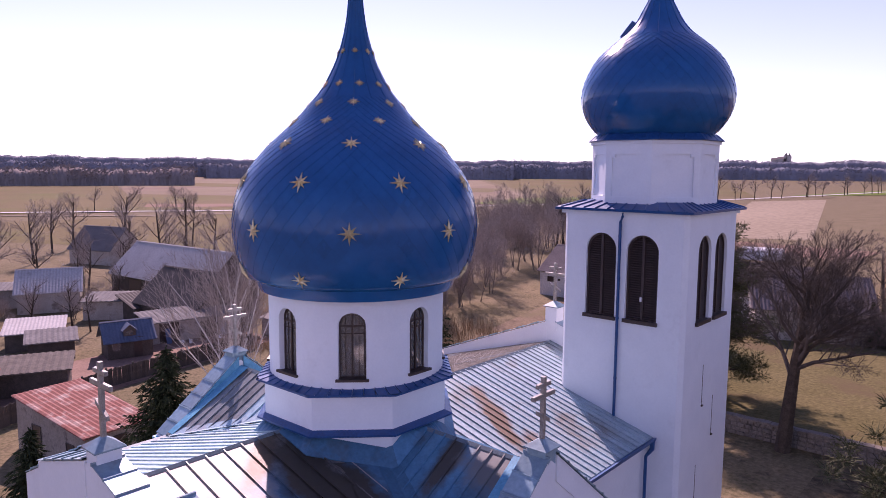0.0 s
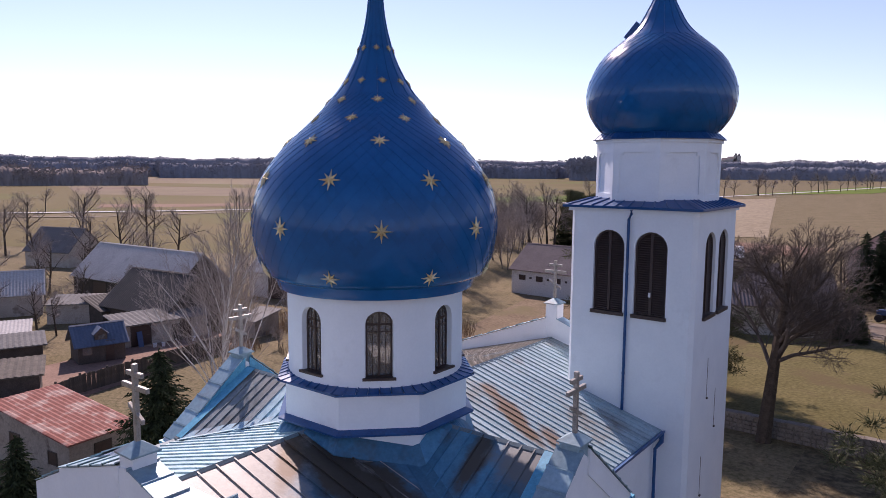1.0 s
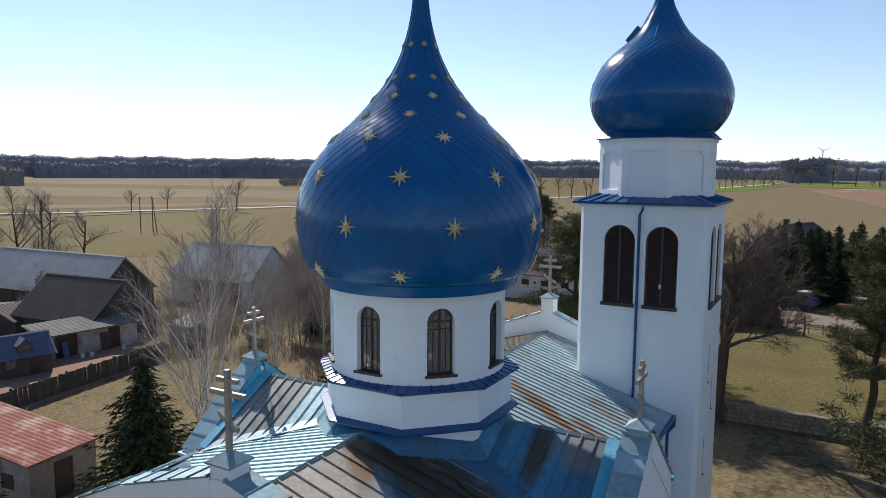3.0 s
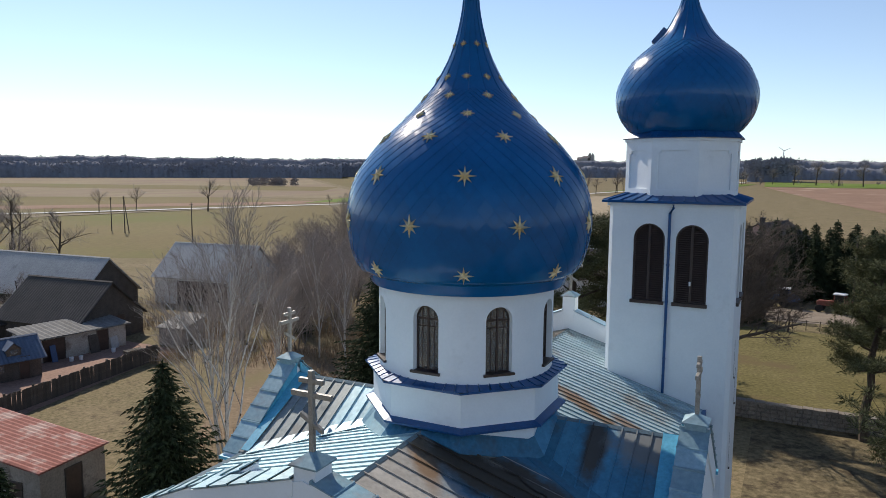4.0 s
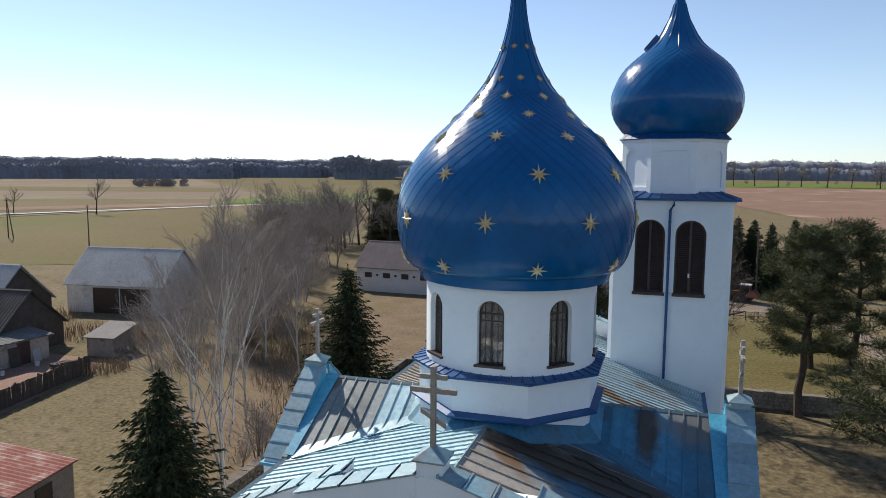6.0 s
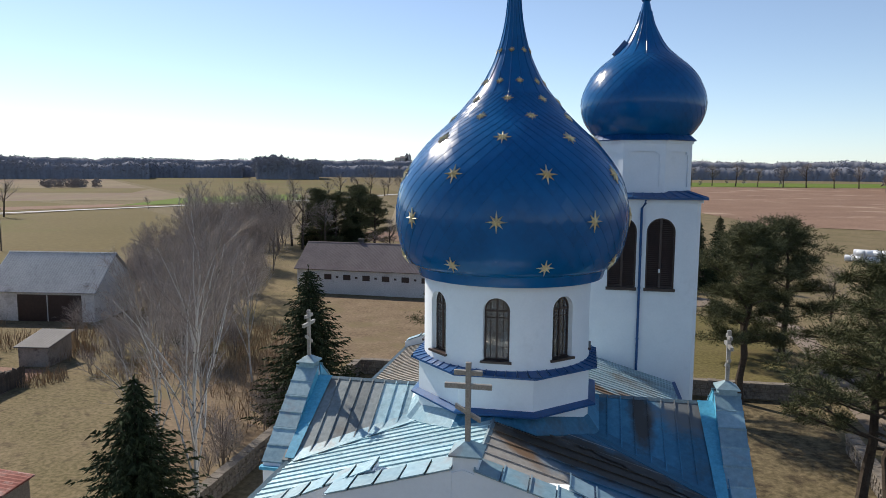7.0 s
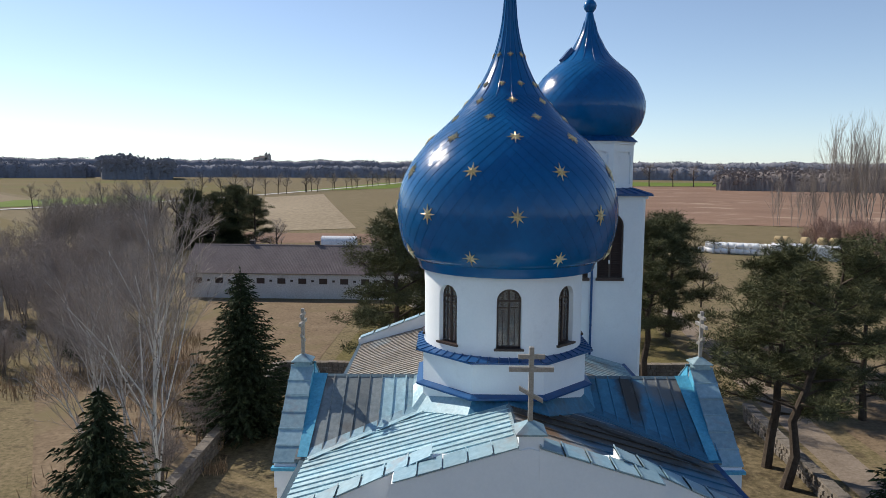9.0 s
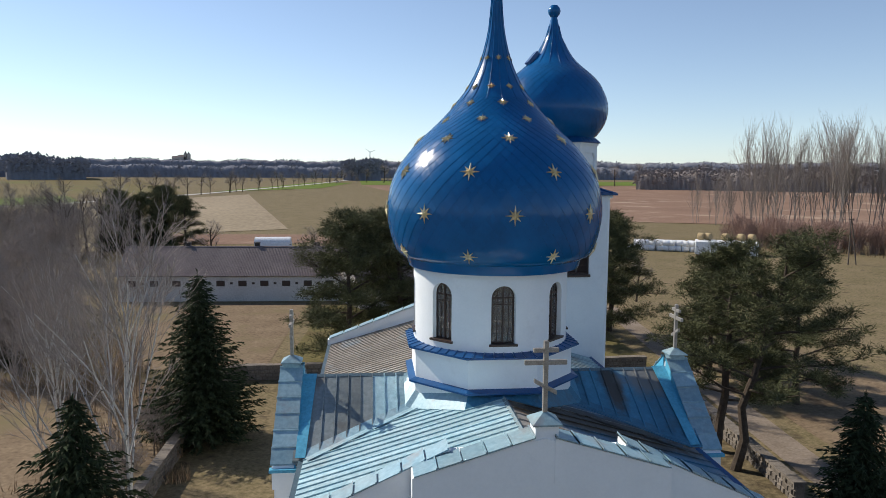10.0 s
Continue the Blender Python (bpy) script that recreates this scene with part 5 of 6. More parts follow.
tagged(new("dry_brush", g.mesh("dry_brush", M_DRYBUSH)), "brown dry brush and dead stalks in the meadow", "brush", kind="stuff")

# far woods, the distance haze mixed into their base colour
g = Geo()
rng = random.Random(12)


def skyline(an):
    return 1 + 0.07 * math.sin(an * 41) + 0.05 * math.sin(an * 97 + 1) + 0.04 * math.sin(an * 263)


def canopy(g, a0, a1, r0, r1, h):
    """The closed body of a wood: a ragged front and a bumpy top."""
    n = int((a1 - a0) / 0.11)
    prof = [(0, 0.0), (1.5, 0.5), (6, 0.80), (16, 0.90), (0.5 * (r1 - r0), 0.9), (r1 - r0, 0.88), (r1 - r0 + 4, 0.0)]
    pts = []
    for i in range(n + 1):
        an = radians(a0 + (a1 - a0) * i / n)
        for j, (dr, k) in enumerate(prof):
            r = r0 + dr + rng.uniform(-2, 2)
            x, y = r * math.cos(an), r * math.sin(an)
            pts.append((x, y, rise(x, y) - 0.5 + h * skyline(an) * k * rng.uniform(0.9, 1.07)))
    m = len(prof)
    g.add(pts, [(i * m + j, (i + 1) * m + j, (i + 1) * m + j + 1, i * m + j + 1) for i in range(n) for j in range(m - 1)])
    for i in (0, n):
        g.add(pts[i * m:i * m + m], [tuple(range(m))])


def wood(g, n, a0, a1, r0, r1, h0, h1, leafy=14, trunks=0.25, k=0.5, body=True):
    """Many trees: a thin trunk each and a crown of small sprays, along an uneven skyline."""
    if body:
        canopy(g, a0, a1, r0, r1, 0.5 * (h0 + h1))
    for i in range(n):
        an, r = radians(rng.uniform(a0, a1)), r0 + (r1 - r0) * rng.random() ** 1.6
        x, y = r * math.cos(an), r * math.sin(an)
        h = rng.uniform(h0, h1) * skyline(an)
        z, w = rise(x, y) - 0.5, h * rng.uniform(0.16, 0.26)
        if rng.random() < trunks:
            ox, oy = -0.2 * math.sin(an), 0.2 * math.cos(an)
            g.add([(x - ox, y - oy, z), (x + ox, y + oy, z), (x, y, z + 0.8 * h)], [(0, 2, 1)])
        low = 0.46 if not body else 0.62
        for q in range(leafy):
            v = rvec(rng)
            c = Vector((x + w * v.x, y + w * v.y, z + h * (low + 0.32 * v.z)))
            e, f = Vector((-math.sin(an), math.cos(an), rng.uniform(-0.6, 0.6))) * rng.uniform(0.09, 0.16) * h * k, rvec(rng) * 0.12 * h * k
            g.add([c - e, c + e, c + f + Vector((0, 0, rng.uniform(0.08, 0.2) * h * k))], [(0, 2, 1)])


def woods(name, g, material, label):
    me = g.mesh(name, material)
    me.shade_smooth()
    tagged(new(name, me), label, "forest", kind="stuff")


near = Geo()
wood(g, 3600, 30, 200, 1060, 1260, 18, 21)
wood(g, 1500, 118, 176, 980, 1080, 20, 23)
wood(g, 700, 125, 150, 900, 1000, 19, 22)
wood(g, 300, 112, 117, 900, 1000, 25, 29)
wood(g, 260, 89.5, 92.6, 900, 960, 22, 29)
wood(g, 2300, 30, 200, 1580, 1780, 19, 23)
wood(near, 520, 151, 172, 640, 760, 13, 17, 14, 0.8)
wood(near, 800, 48, 68.3, 640, 760, 16, 21, 14, 0.9)
wood(near, 46, 128.8, 132.8, 605, 645, 6, 10, 40, 0.9, 0.6, False)
wood(near, 30, 60, 110, 760, 860, 7, 13, 36, 0.6, 0.5, False)
woods("near_woods", near, M_NEARWOOD, "grey-brown leafless woods and hedges beyond the fields")
woods("far_woods", g, M_HAZEWOOD, "dark leafless woods along the horizon")


# ---- walls and fences ----
def stone_wall(name, p, q, h, w, label, single):
    """A field-stone wall from p to q; single: its stones are pieces of their own."""
    p, q = Vector(p), Vector(q)
    d = (q - p).normalized()
    nrm = Vector((-d.y, d.x))
    ln = (q - p).length
    rng = random.Random(int(p.x * 7 + q.y * 3))
    g = Geo()
    a0 = [p + nrm * (w / 2 - 0.06), q + nrm * (w / 2 - 0.06), q - nrm * (w / 2 - 0.06), p - nrm * (w / 2 - 0.06)]
    g.prism([(v.x, v.y, 0) for v in a0], (0, 0, h - 0.06))
    wall = tagged(new(name, g.mesh(name, M_STONE, weld=True)), label, "wall", kind="structure")
    rest = Geo()
    rows = max(2, int(h / 0.27))
    for side in (-1, 1):
        for r in range(rows):
            s = rng.uniform(-0.2, 0)
            while s < ln:
                wd, z0 = rng.uniform(0.28, 0.6), r * h / rows
                gg = Geo() if single and side == single else rest
                j = lambda k: rng.uniform(-k, k)
                e0, e1, zt = max(0, s), min(ln, s + wd - 0.03), z0 + h / rows - 0.025
                if e1 - e0 > 0.08:
                    out = w / 2 + rng.uniform(-0.02, 0.05)
                    f0 = [(e0, z0), (e1, z0), (e1, zt), (e0, zt)]
                    f1 = [(e0 + 0.05, z0 + 0.04), (e1 - 0.05, z0 + 0.04 + j(0.02)), (e1 - 0.05, zt - 0.04), (e0 + 0.05, zt - 0.04 + j(0.02))]
                    vs = [(*(p + d * u + nrm * side * (w / 2 - 0.08)), z) for u, z in f0] + [(*(p + d * u + nrm * side * out), z) for u, z in f1]
                    gg.add(vs, [(4, 5, 6, 7), (0, 1, 5, 4), (1, 2, 6, 5), (2, 3, 7, 6), (3, 0, 4, 7)])
                    if gg is not rest:
                        ob = new("stone", gg.mesh("stone", M_STONE))
                        ob.parent = wall
                s += wd
    s = 0
    while s < ln:
        wd = rng.uniform(0.5, 0.9)
        e1 = min(ln, s + wd - 0.03)
        z = h + rng.uniform(-0.02, 0.04)
        c = [p + d * s + nrm * (w / 2 + 0.05), p + d * e1 + nrm * (w / 2 + 0.05), p + d * e1 - nrm * (w / 2 + 0.05), p + d * s - nrm * (w / 2 + 0.05)]
        rest.prism([(v.x, v.y, h - 0.07) for v in c], (0, 0, z - h + 0.14))
        s += wd
    ob = tagged(new("stones", rest.mesh("stones", M_STONE)), kind="stuff")
    ob.parent = wall
    return wall


stone_wall("wall_back", (-15.5, 31.2), (18.9, 31.4), 1.15, 0.5, "low field-stone churchyard wall", 0)
stone_wall("wall_side", (-15.6, -6.0), (-15.6, 30.9), 1.15, 0.5, "low field-stone churchyard wall", 0)
stone_wall("wall_lane", (18.6, 22.0), (17.4, 7.5), 1.0, 0.55, "low field-stone wall beside the lane", -1)


def plank_fence(name, pts, h, label):
    t = thing(name, label, "fence")
    g = Geo()
    g.box(-0.096, 0.096, -0.012, 0.012, 0, h)
    plank = g.mesh("plank", M_WOOD)
    g = Geo()
    g.box(-0.06, 0.06, -0.06, 0.06, 0, h + 0.1)
    post = g.mesh("post", M_WOOD)
    rng = random.Random(3)
    for a0, b0 in zip(pts, pts[1:]):
        a0, b0 = Vector(a0), Vector(b0)
        d = b0 - a0
        n = int(d.length / 0.19)
        rot = math.degrees(math.atan2(d.y, d.x))
        for i in range(n):
            c = a0 + d * (i + 0.5) / n
            ob = new("plank", plank)
            ob.parent, ob.matrix_basis = t, pose(c.x, c.y, rng.uniform(-0.06, 0.03), rng.uniform(-2, 2), rng.uniform(-2, 2), rot)
            if i % 12 == 0:
                nrm = Vector((-d.y, d.x)).normalized() * 0.08
                ob = new("post", post)
                ob.parent, ob.matrix_basis = t, pose(c.x + nrm.x, c.y + nrm.y, 0, 0, 0, rot)
        g = Geo()
        nrm = Vector((-d.y, d.x, 0)).normalized() * 0.03
        for z in (0.3, h - 0.25):
            g.prism([Vector((*a0, z)) + nrm, Vector((*b0, z)) + nrm, Vector((*b0, z)) + nrm * 2.2, Vector((*a0, z)) + nrm * 2.2], (0, 0, 0.09))
        part("rail", g, M_WOOD, t, weld=False)
    return t


plank_fence("plank_fence", [(-34.2, -0.5), (-37.8, 7.9), (-40.2, 22.8)], 1.45, "grey weathered plank fence of the farmyard")
t = thing("wire_fence", "thin post-and-rail fence beyond the lawn", "fence")
for i in range(16):
    g = Geo()
    g.box(2 + i * 1.3, 2.08 + i * 1.3, 63.0, 63.08, 0, 1.1)
    part("post", g, M_WOOD, t, weld=False)
for z in (0.5, 0.95):
    g = Geo()
    g.box(2, 21.6, 63.02, 63.06, z, z + 0.05)
    part("rail", g, M_WOOD, t, weld=False)


# ---- farm buildings ----
def corrugated(g, p, q, r, s, step):
    """A corrugated sheet with corners p, q (eave), r, s (ridge): its waves run from the eave up to the ridge."""
    p, q, r, s = map(Vector, (p, q, r, s))
    amp = 0.13 * step
    n = max(4, int((q - p).length / step))
    nrm = (q - p).cross(s - p).normalized()
    if nrm.z < 0:
        nrm = -nrm
    vs = []
    for i in range(n * 2 + 1):
        t = i / (2 * n)
        o = nrm * (amp if i % 2 else 0)
        vs += [p.lerp(q, t) + o, s.lerp(r, t) + o]
    g.add(vs, [(2 * i, 2 * i + 2, 2 * i + 3, 2 * i + 1) for i in range(2 * n)])
    g.prism([p - nrm * 0.08, q - nrm * 0.08, r - nrm * 0.08, s - nrm * 0.08], nrm * 0.06)


def gable_building(name, label, category, x, y, turn, length, depth, eave, ridge, wall, roof, step=0.35, openings=(), over=0.35, chimney=None, mono=False):
    """A gabled building, its ridge along its own x; openings: (side, from, to, z0, z1, material): dark doors and windows, set into the wall."""
    t = thing(name, label, category, at=pose(x, y, 0, 0, 0, turn))
    L, D = length / 2, depth / 2
    g = Geo()
    top = [(-L, -D, eave), (-L, D, ridge if mono else eave)] if mono else [(-L, -D, eave), (-L, 0, ridge - 0.1), (-L, D, eave)]
    g.prism([(-L, -D, -0.2)] + top + [(-L, D, -0.2)], (length, 0, 0))
    body = part("wall", g, wall, t)
    lo, ln = L + over, D + over
    if mono:
        k = (ridge - eave) / depth
        sides = [((-lo, -ln, eave - k * over + 0.1), (lo, -ln, eave - k * over + 0.1), (lo, ln, ridge + k * over + 0.1), (-lo, ln, ridge + k * over + 0.1))]
    else:
        k = (ridge - eave) / D
        sides = [((-lo, s * ln, eave - k * over + 0.05), (lo, s * ln, eave - k * over + 0.05), (lo, 0, ridge + 0.05), (-lo, 0, ridge + 0.05)) for s in (-1, 1)]
    for c in sides:
        g = Geo()
        corrugated(g, *c, step)
        part("roof_slope", g, roof, t, weld=False)
    if not mono:
        g = Geo()
        g.prism([(-lo, -0.16, ridge + 0.03), (-lo, 0, ridge + 0.14), (-lo, 0.16, ridge + 0.03)], (2 * lo, 0, 0))
        part("ridge_cap", g, roof, t)
    for side, a0, b0, z0, z1, mat in openings:
        g = Geo()
        if side in "fb":
            yy = -D if side == "f" else D
            g.box(a0, b0, min(yy, yy - 0.0) - 0.03, yy + 0.03, z0, z1)
            fr = ((a0 - 0.07, a0, z0, z1 + 0.07), (b0, b0 + 0.07, z0, z1 + 0.07), (a0, b0, z1, z1 + 0.07))
            o = part("door" if z0 < 0.3 else "window", g, mat, t, weld=False)
            g = Geo()
            for u0, u1, v0, v1 in fr:
                g.box(u0, u1, yy - 0.06, yy + 0.06, v0, v1)
        else:
            xx = -L if side == "l" else L
            g.box(xx - 0.03, xx + 0.03, a0, b0, z0, z1)
            o = part("door" if z0 < 0.3 else "window", g, mat, t, weld=False)
            g = Geo()
            for u0, u1, v0, v1 in ((a0 - 0.07, a0, z0, z1 + 0.07), (b0, b0 + 0.07, z0, z1 + 0.07), (a0, b0, z1, z1 + 0.07)):
                g.box(xx - 0.06, xx + 0.06, u0, u1, v0, v1)
        part("frame", g, M_WOOD, o, weld=False)
    for cx, cy, ch in chimney or ():
        g = Geo()
        g.box(cx - 0.3, cx + 0.3, cy - 0.3, cy + 0.3, eave, ridge + ch)
        g.box(cx - 0.36, cx + 0.36, cy - 0.36, cy + 0.36, ridge + ch, ridge + ch + 0.12)
        part("chimney", g, M_DARKROOF, t, weld=False)
    return t


DK = M_BROWN
gable_building("barn", "barn with pale grey corrugated roof and white walls", "barn", -56.4, 46.6, 7.5, 12.2, 8.8, 3.5, 7.1, M_WHITEWALL, M_ETERNIT, 0.30, [("f", -2.6, 0.6, 0, 2.9, DK), ("f", 0.9, 4.6, 0, 2.9, DK)])
gable_building("barn", "long barn with grey corrugated roof", "barn", -68.0, 30.8, 4.0, 21.0, 8.0, 3.2, 6.9, M_WOOD, M_ETERNIT, 0.32, [("f", -6, -3, 0, 2.6, DK)])
gable_building("barn", "old barn with nearly black roof", "barn", -55.0, 25.2, 6.0, 10.5, 8.0, 2.3, 5.7, M_WOOD, M_DARKROOF, 0.32, [("r", -1.5, 1.5, 0, 2.3, DK)])
gable_building("shed", "low block shed with light flat roof", "shed", -49.2, 21.0, 83.0, 8.4, 3.6, 2.1, 2.5, M_OLDWALL, M_PALEROOF, 0.5, [("f", -3.4, -1.6, 0, 1.9, DK), ("f", 1.4, 2.4, 0, 1.9, DK)], mono=True)
gable_building("shed", "dark tarred lean-to against the black barn", "shed", -60.6, 22.6, 92.0, 5.2, 3.6, 1.6, 2.6, M_WOOD, M_DARKROOF, 0.4, mono=True, over=0.3)
gable_building("hut", "small hut with grey corrugated roof", "shed", -43.2, 28.4, 8.0, 2.6, 3.4, 1.7, 2.3, M_DIRTYWALL, M_HUTROOF, 0.28, mono=True, over=0.25)
little = gable_building("small_house", "little wooden house with dull blue roof", "house", -46.6, 13.6, 76.0, 3.8, 3.2, 1.8, 3.1, M_WOOD, M_BLUEROOF, 0.3, [("f", -1.5, -0.8, 0.8, 1.6, M_GLASS), ("f", 0.3, 1.0, 0, 1.8, DK)])
g = Geo()
g.prism([(-0.5, -1.5, 2.0), (0.5, -1.5, 2.0), (0.5, -1.5, 2.5), (0, -1.5, 2.95), (-0.5, -1.5, 2.5)], (0, 1.2, 0))
dormer = part("dormer", g, M_WOOD, little, "small gabled dormer")
for k in (-1, 1):
    g = Geo()
    g.prism([(k * 0.62, -1.65, 2.44), (0, -1.65, 3.01), (0, -1.65, 3.06), (k * 0.66, -1.65, 2.48)], (0, 1.4, 0))
    part("dormer_roof", g, M_BLUEROOF, dormer)
g = Geo()
g.box(-0.28, 0.28, -1.53, -1.49, 2.08, 2.46)
part("dormer_window", g, M_GLASS, dormer)
gable_building("shed", "shed with faded red tin roof and dirty walls", "shed", -26.3, 1.65, 97.0, 3.9, 7.6, 2.3, 3.2, M_DIRTYWALL, M_REDROOF, 0.30, [("f", -0.5, 0.4, 0, 1.9, DK), ("l", -2.6, -1.9, 0.9, 1.6, DK), ("l", 1.0, 1.9, 0, 1.9, DK)], mono=True, over=0.18)
gable_building("outbuilding", "outbuilding with grey corrugated gable roof", "shed", -74.0, 17.0, 66.0, 6.5, 6.0, 2.6, 4.8, M_OLDWALL, M_ETERNIT, 0.32)
gable_building("shed", "low shed with white flat roof", "shed", -64.0, 20.0, 50.0, 5.2, 4.0, 2.1, 2.4, M_OLDWALL, M_PALEROOF, 0.5, mono=True)
gable_building("shed", "low shed with pale flat roof", "shed", -80.0, 13.0, 60.0, 6.5, 4.0, 2.2, 2.5, M_OLDWALL, M_PALEROOF, 0.5, mono=True)
gable_building("shed", "low lean-to with pale roof", "shed", -50.5, 8.6, 70.0, 3.6, 3.0, 1.7, 2.1, M_WOOD, M_PALEROOF, 0.4, mono=True)
gable_building("shed", "low shed with grey corrugated roof", "shed", -55.6, 9.0, 66.0, 4.6, 3.6, 1.7, 2.3, M_WOOD, M_ETERNIT, 0.3, mono=True)
gable_building("shed", "low shed with old tarred roof beside the fence", "shed", -41.5, 4.0, 65.0, 5.0, 3.4, 1.8, 2.2, M_WOOD, M_STONE, 0.5, mono=True)
gable_building("shed", "low shed with patched red and pale roof", "shed", -40.0, -1.6, 65.0, 4.6, 3.4, 1.8, 2.2, M_WOOD, M_REDROOF, 0.3, mono=True)
gable_building("farmhouse", "farmhouse with dull grey gable roof behind bare trees", "house", -112.0, 40.0, 20.0, 9.5, 7.5, 2.8, 6.4, M_OLDWALL, M_HUTROOF, 0.4)
gable_building("farm_building", "grey building behind the bare tree", "building", -2.3, 65.5, 24.0, 11.0, 8.0, 3.3, 6.2, M_OLDWALL, M_BROWNROOF, 0.35)
LBW = [("f", -15.2 + 2.75 * i, -14.3 + 2.75 * i, 1.95, 2.6, DK) for i in range(12)] + [("f", -13.5 + 2.75 * i, -13.3 + 2.75 * i, 2.2, 2.4, DK) for i in range(11)]
gable_building("stable", "long low whitewashed building with brown roof", "building", -19.5, 70.2, -2.0, 33.0, 9.0, 3.5, 6.5, M_WHITEWALL, M_BROWNROOF, 0.2, LBW, chimney=[(-9, 0.4, 0.5), (0, 0.4, 0.5), (8, 0.4, 0.5)])
gable_building("house", "pink rendered house with dark roof among spruces", "house", 6.5, 107.0, 68.0, 11.0, 10.0, 5.2, 8.6, M_PINKWALL, M_DARKROOF, 0.4, [("l", -1.0, 1.0, 5.2, 6.6, DK), ("l", -3.6, -2.2, 2.0, 3.4, DK), ("l", 2.2, 3.6, 2.0, 3.4, DK)], chimney=[(-3.5, 0.2, 0.8)])

# plastic tunnel and wrapped bales
t = thing("polytunnel", "white film polytunnel on the field", "greenhouse", at=pose(-25.5, 129, 0, 0, 0, 0))
g = Geo()
g.prism([(-3.8, 1.9 * math.cos(math.pi * i / 12), 2.4 * math.sin(math.pi * i / 12)) for i in range(13)], (7.6, 0, 0))
part("film", g, M_WHITEFILM, t, smooth=True)


def bale(name, label, mat, r, w):
    t = thing(name, label, "bale")
    g = Geo()
    g.lathe([(r * 0.55, -w / 2 - 0.02), (r * 0.94, -w / 2), (r, -w / 2 + 0.07), (r * 1.01, 0), (r, w / 2 - 0.07), (r * 0.94, w / 2), (r * 0.55, w / 2 + 0.02)], 20)
    me = g.mesh("roll", mat, True, True, pose(0, 0, r, 90, 0, 0))
    ob = new("roll", me)
    ob.parent = t
    return t


wb = bale("wrapped_bale", "round bale wrapped in white film", M_WHITEFILM, 0.62, 1.2)
wb["group"] = "wrapped bales"
rng = random.Random(4)
for i in range(75):
    copy_thing(wb, pose(53.6 + 1.25 * (i % 15) + 0.4 * rng.random(), 121.6 - 0.55 * (i % 15) + 1.4 * (i // 15 % 3), 0 if i < 45 else 1.12, 0, 0, rng.uniform(40, 90)))
wb.matrix_basis = pose(52.2, 123.0, 0, 0, 0, 60)
sb = bale("straw_bale", "round golden straw bale", M_STRAW, 0.75, 1.2)
sb["group"] = "straw bales"
for x, y in ((65.9, 114.6), (69.0, 113.2), (71.7, 112.0), (73.6, 111.2)):
    copy_thing(sb, pose(x, y, 2.82, 0, 0, 30))
sb.matrix_basis = pose(64.6, 115.1, 2.82, 0, 0, 40)
t = thing("bale_stack", "stack of bales under white film", "bale stack", at=pose(69.0, 113.0, 0, 0, 0, -24))
g = Geo()
g.prism([(-6, -2.1, 0), (-6, -2.05, 2.6), (-6, -1.6, 2.82), (-6, 1.6, 2.82), (-6, 2.05, 2.6), (-6, 2.1, 0)], (12, 0, 0))
part("film_cover", g, M_WHITEFILM, t, smooth=True)


def tractor(label, paint, x, y, turn):
    t = thing("tractor", label, "tractor", at=pose(x, y, 0.03, 0, 0, turn))
    g = Geo()
    g.prism([(-0.2, -0.35, 0.75), (1.75, -0.32, 0.8), (1.8, -0.3, 1.25), (1.6, -0.3, 1.38), (-0.2, -0.35, 1.45)], (0, 0.68, 0))
    soften(part("bonnet", g, paint, t), 0.05)
    g = Geo()
    g.box(-1.3, -0.1, -0.55, 0.55, 0.6, 1.2)
    part("chassis", g, M_RUBBER, t)
    for k in (-1, 1):
        for px_, py_ in ((-0.15, 0.55), (-1.25, 0.55)):
            g = Geo()
            g.box(px_ - 0.04, px_ + 0.04, k * py_ - 0.04, k * py_ + 0.04, 1.2, 2.25)
            part("cab_post", g, paint, t)
        g = Geo()
        g.prism([(-1.55 + 0.75 * math.cos(a), k * 0.55, 0.8 + 0.75 * math.sin(a)) for a in [math.pi * i / 8 for i in range(9)]], (0, k * 0.4, 0))
        part("mudguard", g, paint, t)
    g = Geo()
    g.box(-1.4, 0.0, -0.65, 0.65, 2.25, 2.4)
    soften(part("cab_roof", g, M_WHITEFILM, t, "pale cab roof"), 0.05)
    g = Geo()
    g.box(-1.22, -0.18, -0.54, 0.54, 1.25, 2.22)
    part("cab_glass", g, M_DARKGLASS, t)
    g = Geo()
    g.tube([(1.0, 0.2, 1.3), (1.0, 0.2, 2.0)], [0.045, 0.04], 8)
    part("exhaust", g, M_RUBBER, t)
    for xx, r, w in ((-0.9, 0.72, 0.38), (1.4, 0.45, 0.24)):
        for k in (-1, 1):
            g = Geo()
            g.lathe([(r * 0.55, -w / 2), (r * 0.9, -w / 2), (r, -w / 3), (r, w / 3), (r * 0.9, w / 2), (r * 0.55, w / 2)], 20)
            me = g.mesh("tyre", M_RUBBER, True, True, pose(xx, k * 0.72, r, 90, 0, 0))
            wh = new("tyre", me)
            wh.parent = t
            g = Geo()
            g.lathe([(0.05, -w / 2 + 0.03), (r * 0.56, -w / 2 + 0.02), (r * 0.56, w / 2 - 0.02), (0.05, w / 2 - 0.03)], 16)
            rm = new("rim", g.mesh("rim", M_STRAW, False, True, pose(xx, k * 0.72, r, 90, 0, 0)))
            rm.parent = wh
    return t


tractor("old red tractor with pale cab roof", M_REDPAINT, 14.2, 75.2, 165)
tractor("dark blue tractor parked under trees", M_BLUEPAINT, 8.2, 76.8, 170)


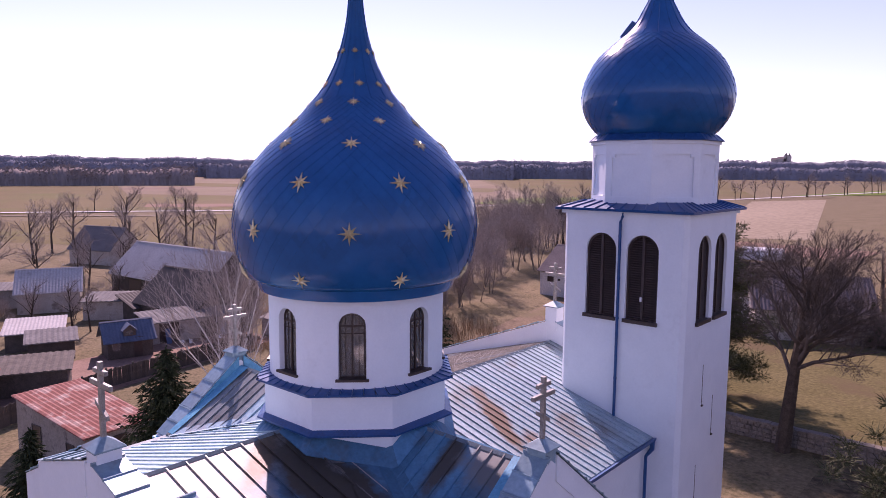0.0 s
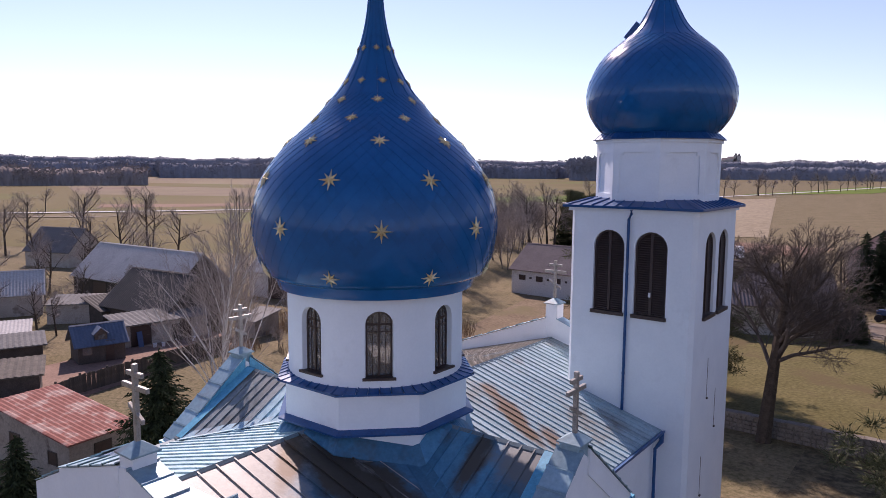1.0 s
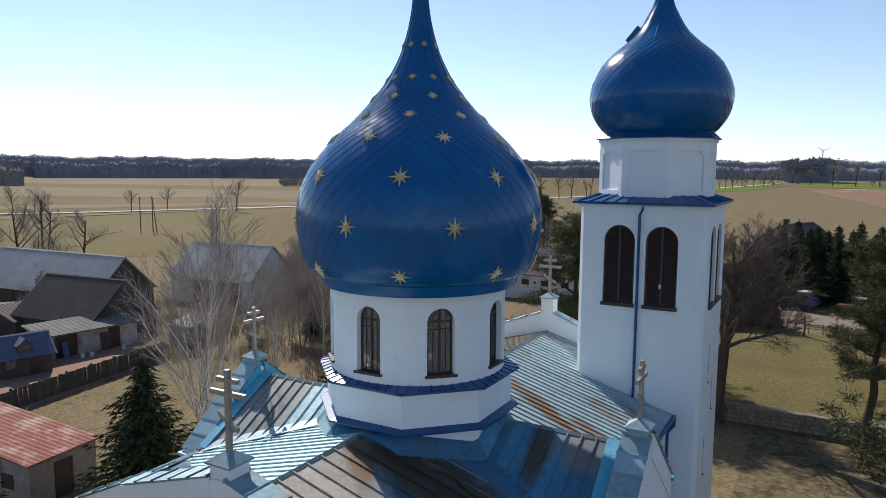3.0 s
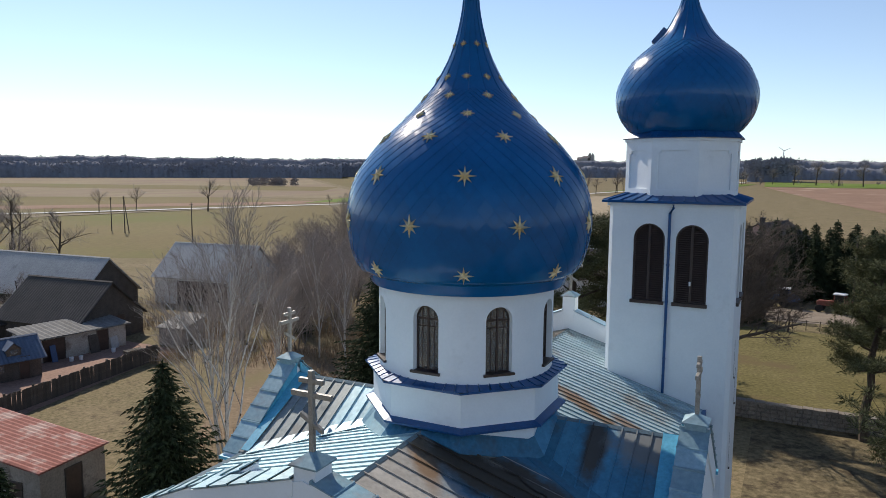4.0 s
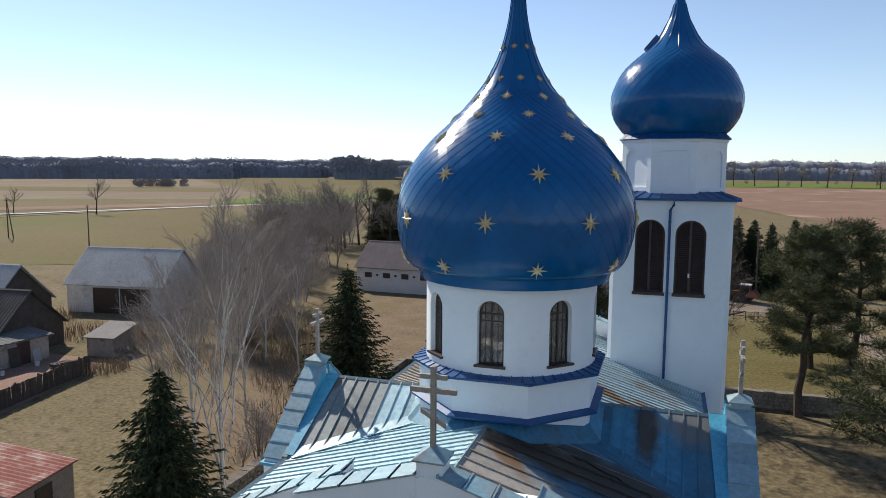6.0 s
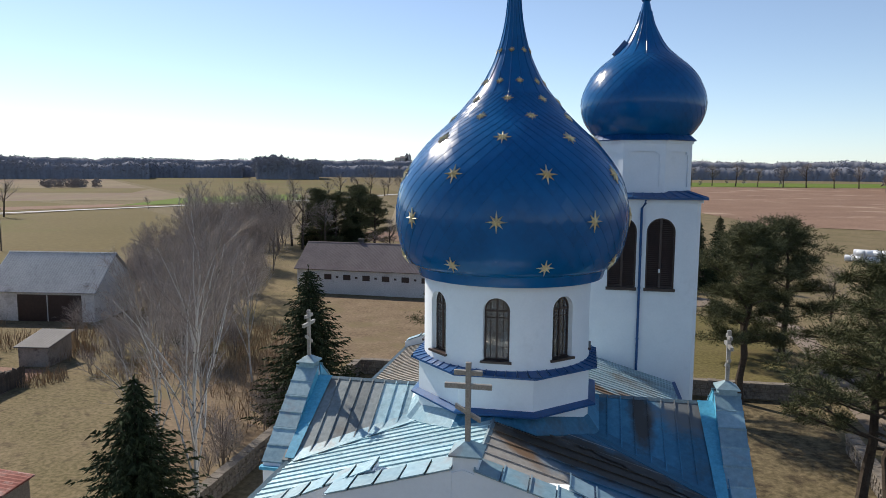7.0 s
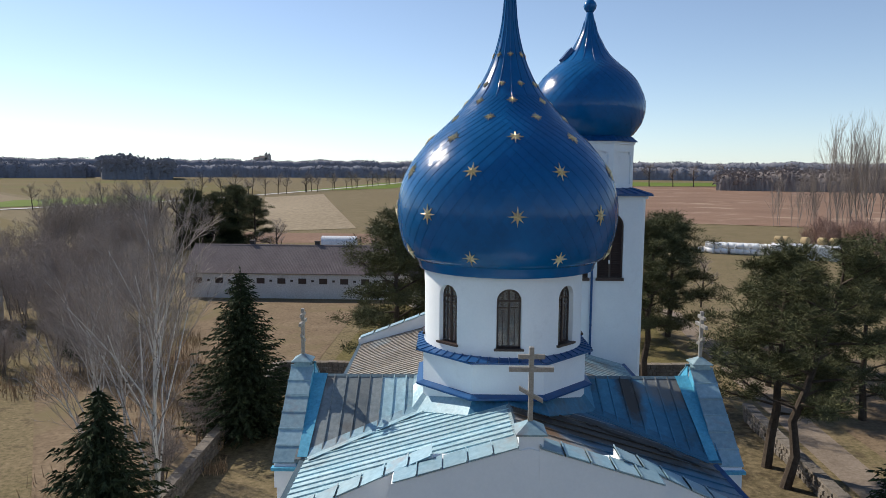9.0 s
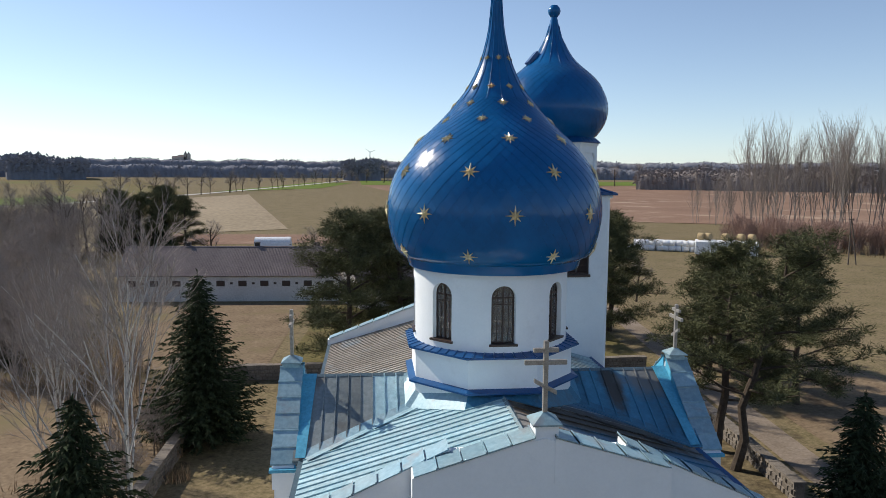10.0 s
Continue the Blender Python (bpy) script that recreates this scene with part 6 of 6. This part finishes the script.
def pole(x, y, h, label, braced=False):
    t = thing("utility_pole", label, "pole", "utility poles", at=pose(x, y, rise(x, y)))
    g = Geo()
    g.tube([(0, 0, -0.2), (0, 0, h)], [0.14, 0.09], 8)
    part("post", g, M_WOOD, t)
    if braced:
        g = Geo()
        g.tube([(1.6, 0, -0.2), (0.1, 0, h * 0.95)], [0.13, 0.09], 8)
        part("brace", g, M_WOOD, t)
    g = Geo()
    g.box(-0.5, 0.5, -0.05, 0.05, h - 0.6, h - 0.5)
    for k in (-0.4, 0.4):
        g.lathe([(0.04, h - 0.5), (0.05, h - 0.42), (0.02, h - 0.34)], 8, k, 0)
    part("crossarm", g, M_WOOD, t, weld=False)


pole(-152, 106, 9.0, "leaning wooden utility pole in the meadow")
pole(-144.5, 104, 9.5, "braced wooden utility pole in the meadow", True)
pole(-113.5, 97, 9.0, "wooden utility pole behind the barn")
pole(16.5, 79, 9.0, "wooden utility pole beside the spruces")
pole(84, 96, 9.0, "lattice-like wooden pole by the lane", True)

t = thing("wooden_table", "weathered wooden picnic table in the meadow", "table", at=pose(-17.8, 20.3, 0, 0, 0, 25))
g = Geo()
g.box(-0.8, 0.8, -0.38, 0.38, 0.72, 0.77)
part("tabletop", g, M_WOOD, t)
for k in (-0.6, 0.6):
    for q in (-1, 1):
        g = Geo()
        g.prism([(k - 0.04, -0.6 * q, 0), (k - 0.04, -0.5 * q, 0), (k - 0.04, 0.3 * q, 0.72), (k - 0.04, 0.2 * q, 0.72)], (0.08, 0, 0))
        part("leg", g, M_WOOD, t)
for q in (-1, 1):
    g = Geo()
    g.box(-0.8, 0.8, q * 0.68 - 0.12, q * 0.68 + 0.12, 0.42, 0.46)
    part("bench", g, M_WOOD, t)
g = Geo()
rng = random.Random(31)
for i in range(120):
    an, q = rng.uniform(0, math.tau), math.sqrt(rng.random())
    x, y, r = -19.6 + 1.0 * q * math.cos(an), 5.2 + 0.8 * q * math.sin(an), rng.uniform(0.05, 0.14)
    g.lathe([(r * 0.6, 0), (r, r * 0.4), (r * 0.55, r)], 6, x, y, rng.random())
tagged(new("stone_heap", g.mesh("stone_heap", M_STONE)), "heap of small field stones in the grass", "stones", kind="stuff")


def leaning_board(x, y, w, h, turn, mat):
    t = thing("board", "old board leaning on the shed wall", "board", "boards at the shed")
    g = Geo()
    g.box(-w / 2, w / 2, -0.02, 0.02, 0, h)
    part("panel", g, mat, t)
    t.matrix_basis = pose(x, y, 0, -14, 0, turn)


leaning_board(-46.9, 21.7, 0.9, 1.7, 83, M_WOOD)
leaning_board(-46.8, 23.7, 0.7, 1.8, 80, M_ETERNIT)
leaning_board(-47.2, 18.0, 0.5, 1.5, 86, M_BLUEPAINT)
for x, y, r in ((-46.2, 18.8, 0.2), (-45.9, 19.5, 0.18), (-45.7, 22.6, 0.2)):
    t = thing("bucket", "pale plastic bucket in the farmyard", "bucket", "buckets in the yard", at=pose(x, y, 0.03))
    g = Geo()
    g.lathe([(r * 0.8, 0), (r, 0.34), (r * 1.05, 0.36), (r * 0.94, 0.36), (r * 0.75, 0.03)], 14)
    part("pail", g, M_WHITEFILM, t, smooth=True)
t = thing("firewood_pile", "pile of split firewood by the fence", "firewood", at=pose(-43.0, 23.6, 0.03, 0, 0, 76))
for i in range(40):
    g = Geo()
    r = rng.uniform(0.06, 0.1)
    g.tube([(-1.6 + 0.2 * (i % 16) + rng.uniform(-0.03, 0.03), -0.4, 0.1 + 0.17 * (i // 16)), (-1.6 + 0.2 * (i % 16), 0.4, 0.1 + 0.17 * (i // 16))], [r, r], 7)
    part("log", g, M_WOOD, t, weld=False)

# far landmarks
t = thing("far_church", "tiny grey church with two towers on the horizon", "church", at=pose(-449, 1692, rise(-449, 1692) + 18))
for x, w, h in ((0, 20, 8), (7, 5, 16), (14, 5, 14.5), (-17, 12, 5)):
    g = Geo()
    g.box(x - w / 2, x + w / 2, -8, 8, -19, h)
    part("wall", g, M_OLDWALL, t)
    g = Geo()
    if w < 6:
        g.lathe([(w * 0.7, h), (w * 0.45, h + 2.5), (0.2, h + 6)], 4, x, 0, math.pi / 4)
    else:
        g.prism([(x - w / 2 - 0.5, -8.5, h), (x - w / 2 - 0.5, 8.5, h), (x - w / 2 - 0.5, 0, h + 5)], (w + 1, 0, 0))
    part("roof", g, M_BROWNROOF, t)
t = thing("wind_turbine", "tiny white wind turbine on the horizon", "wind turbine", at=pose(-7, 1282, 0))
g = Geo()
g.tube([(0, 0, 0), (0, 0, 52)], [1.2, 0.6], 8)
part("mast", g, M_WHITEFILM, t)
for i in range(3):
    an = math.tau * i / 3 + 0.4
    g = Geo()
    g.tube([(0, -1, 52), (11 * math.cos(an), -1, 52 + 11 * math.sin(an))], [0.7, 0.2], 5)
    part("blade", g, M_WHITEFILM, t)
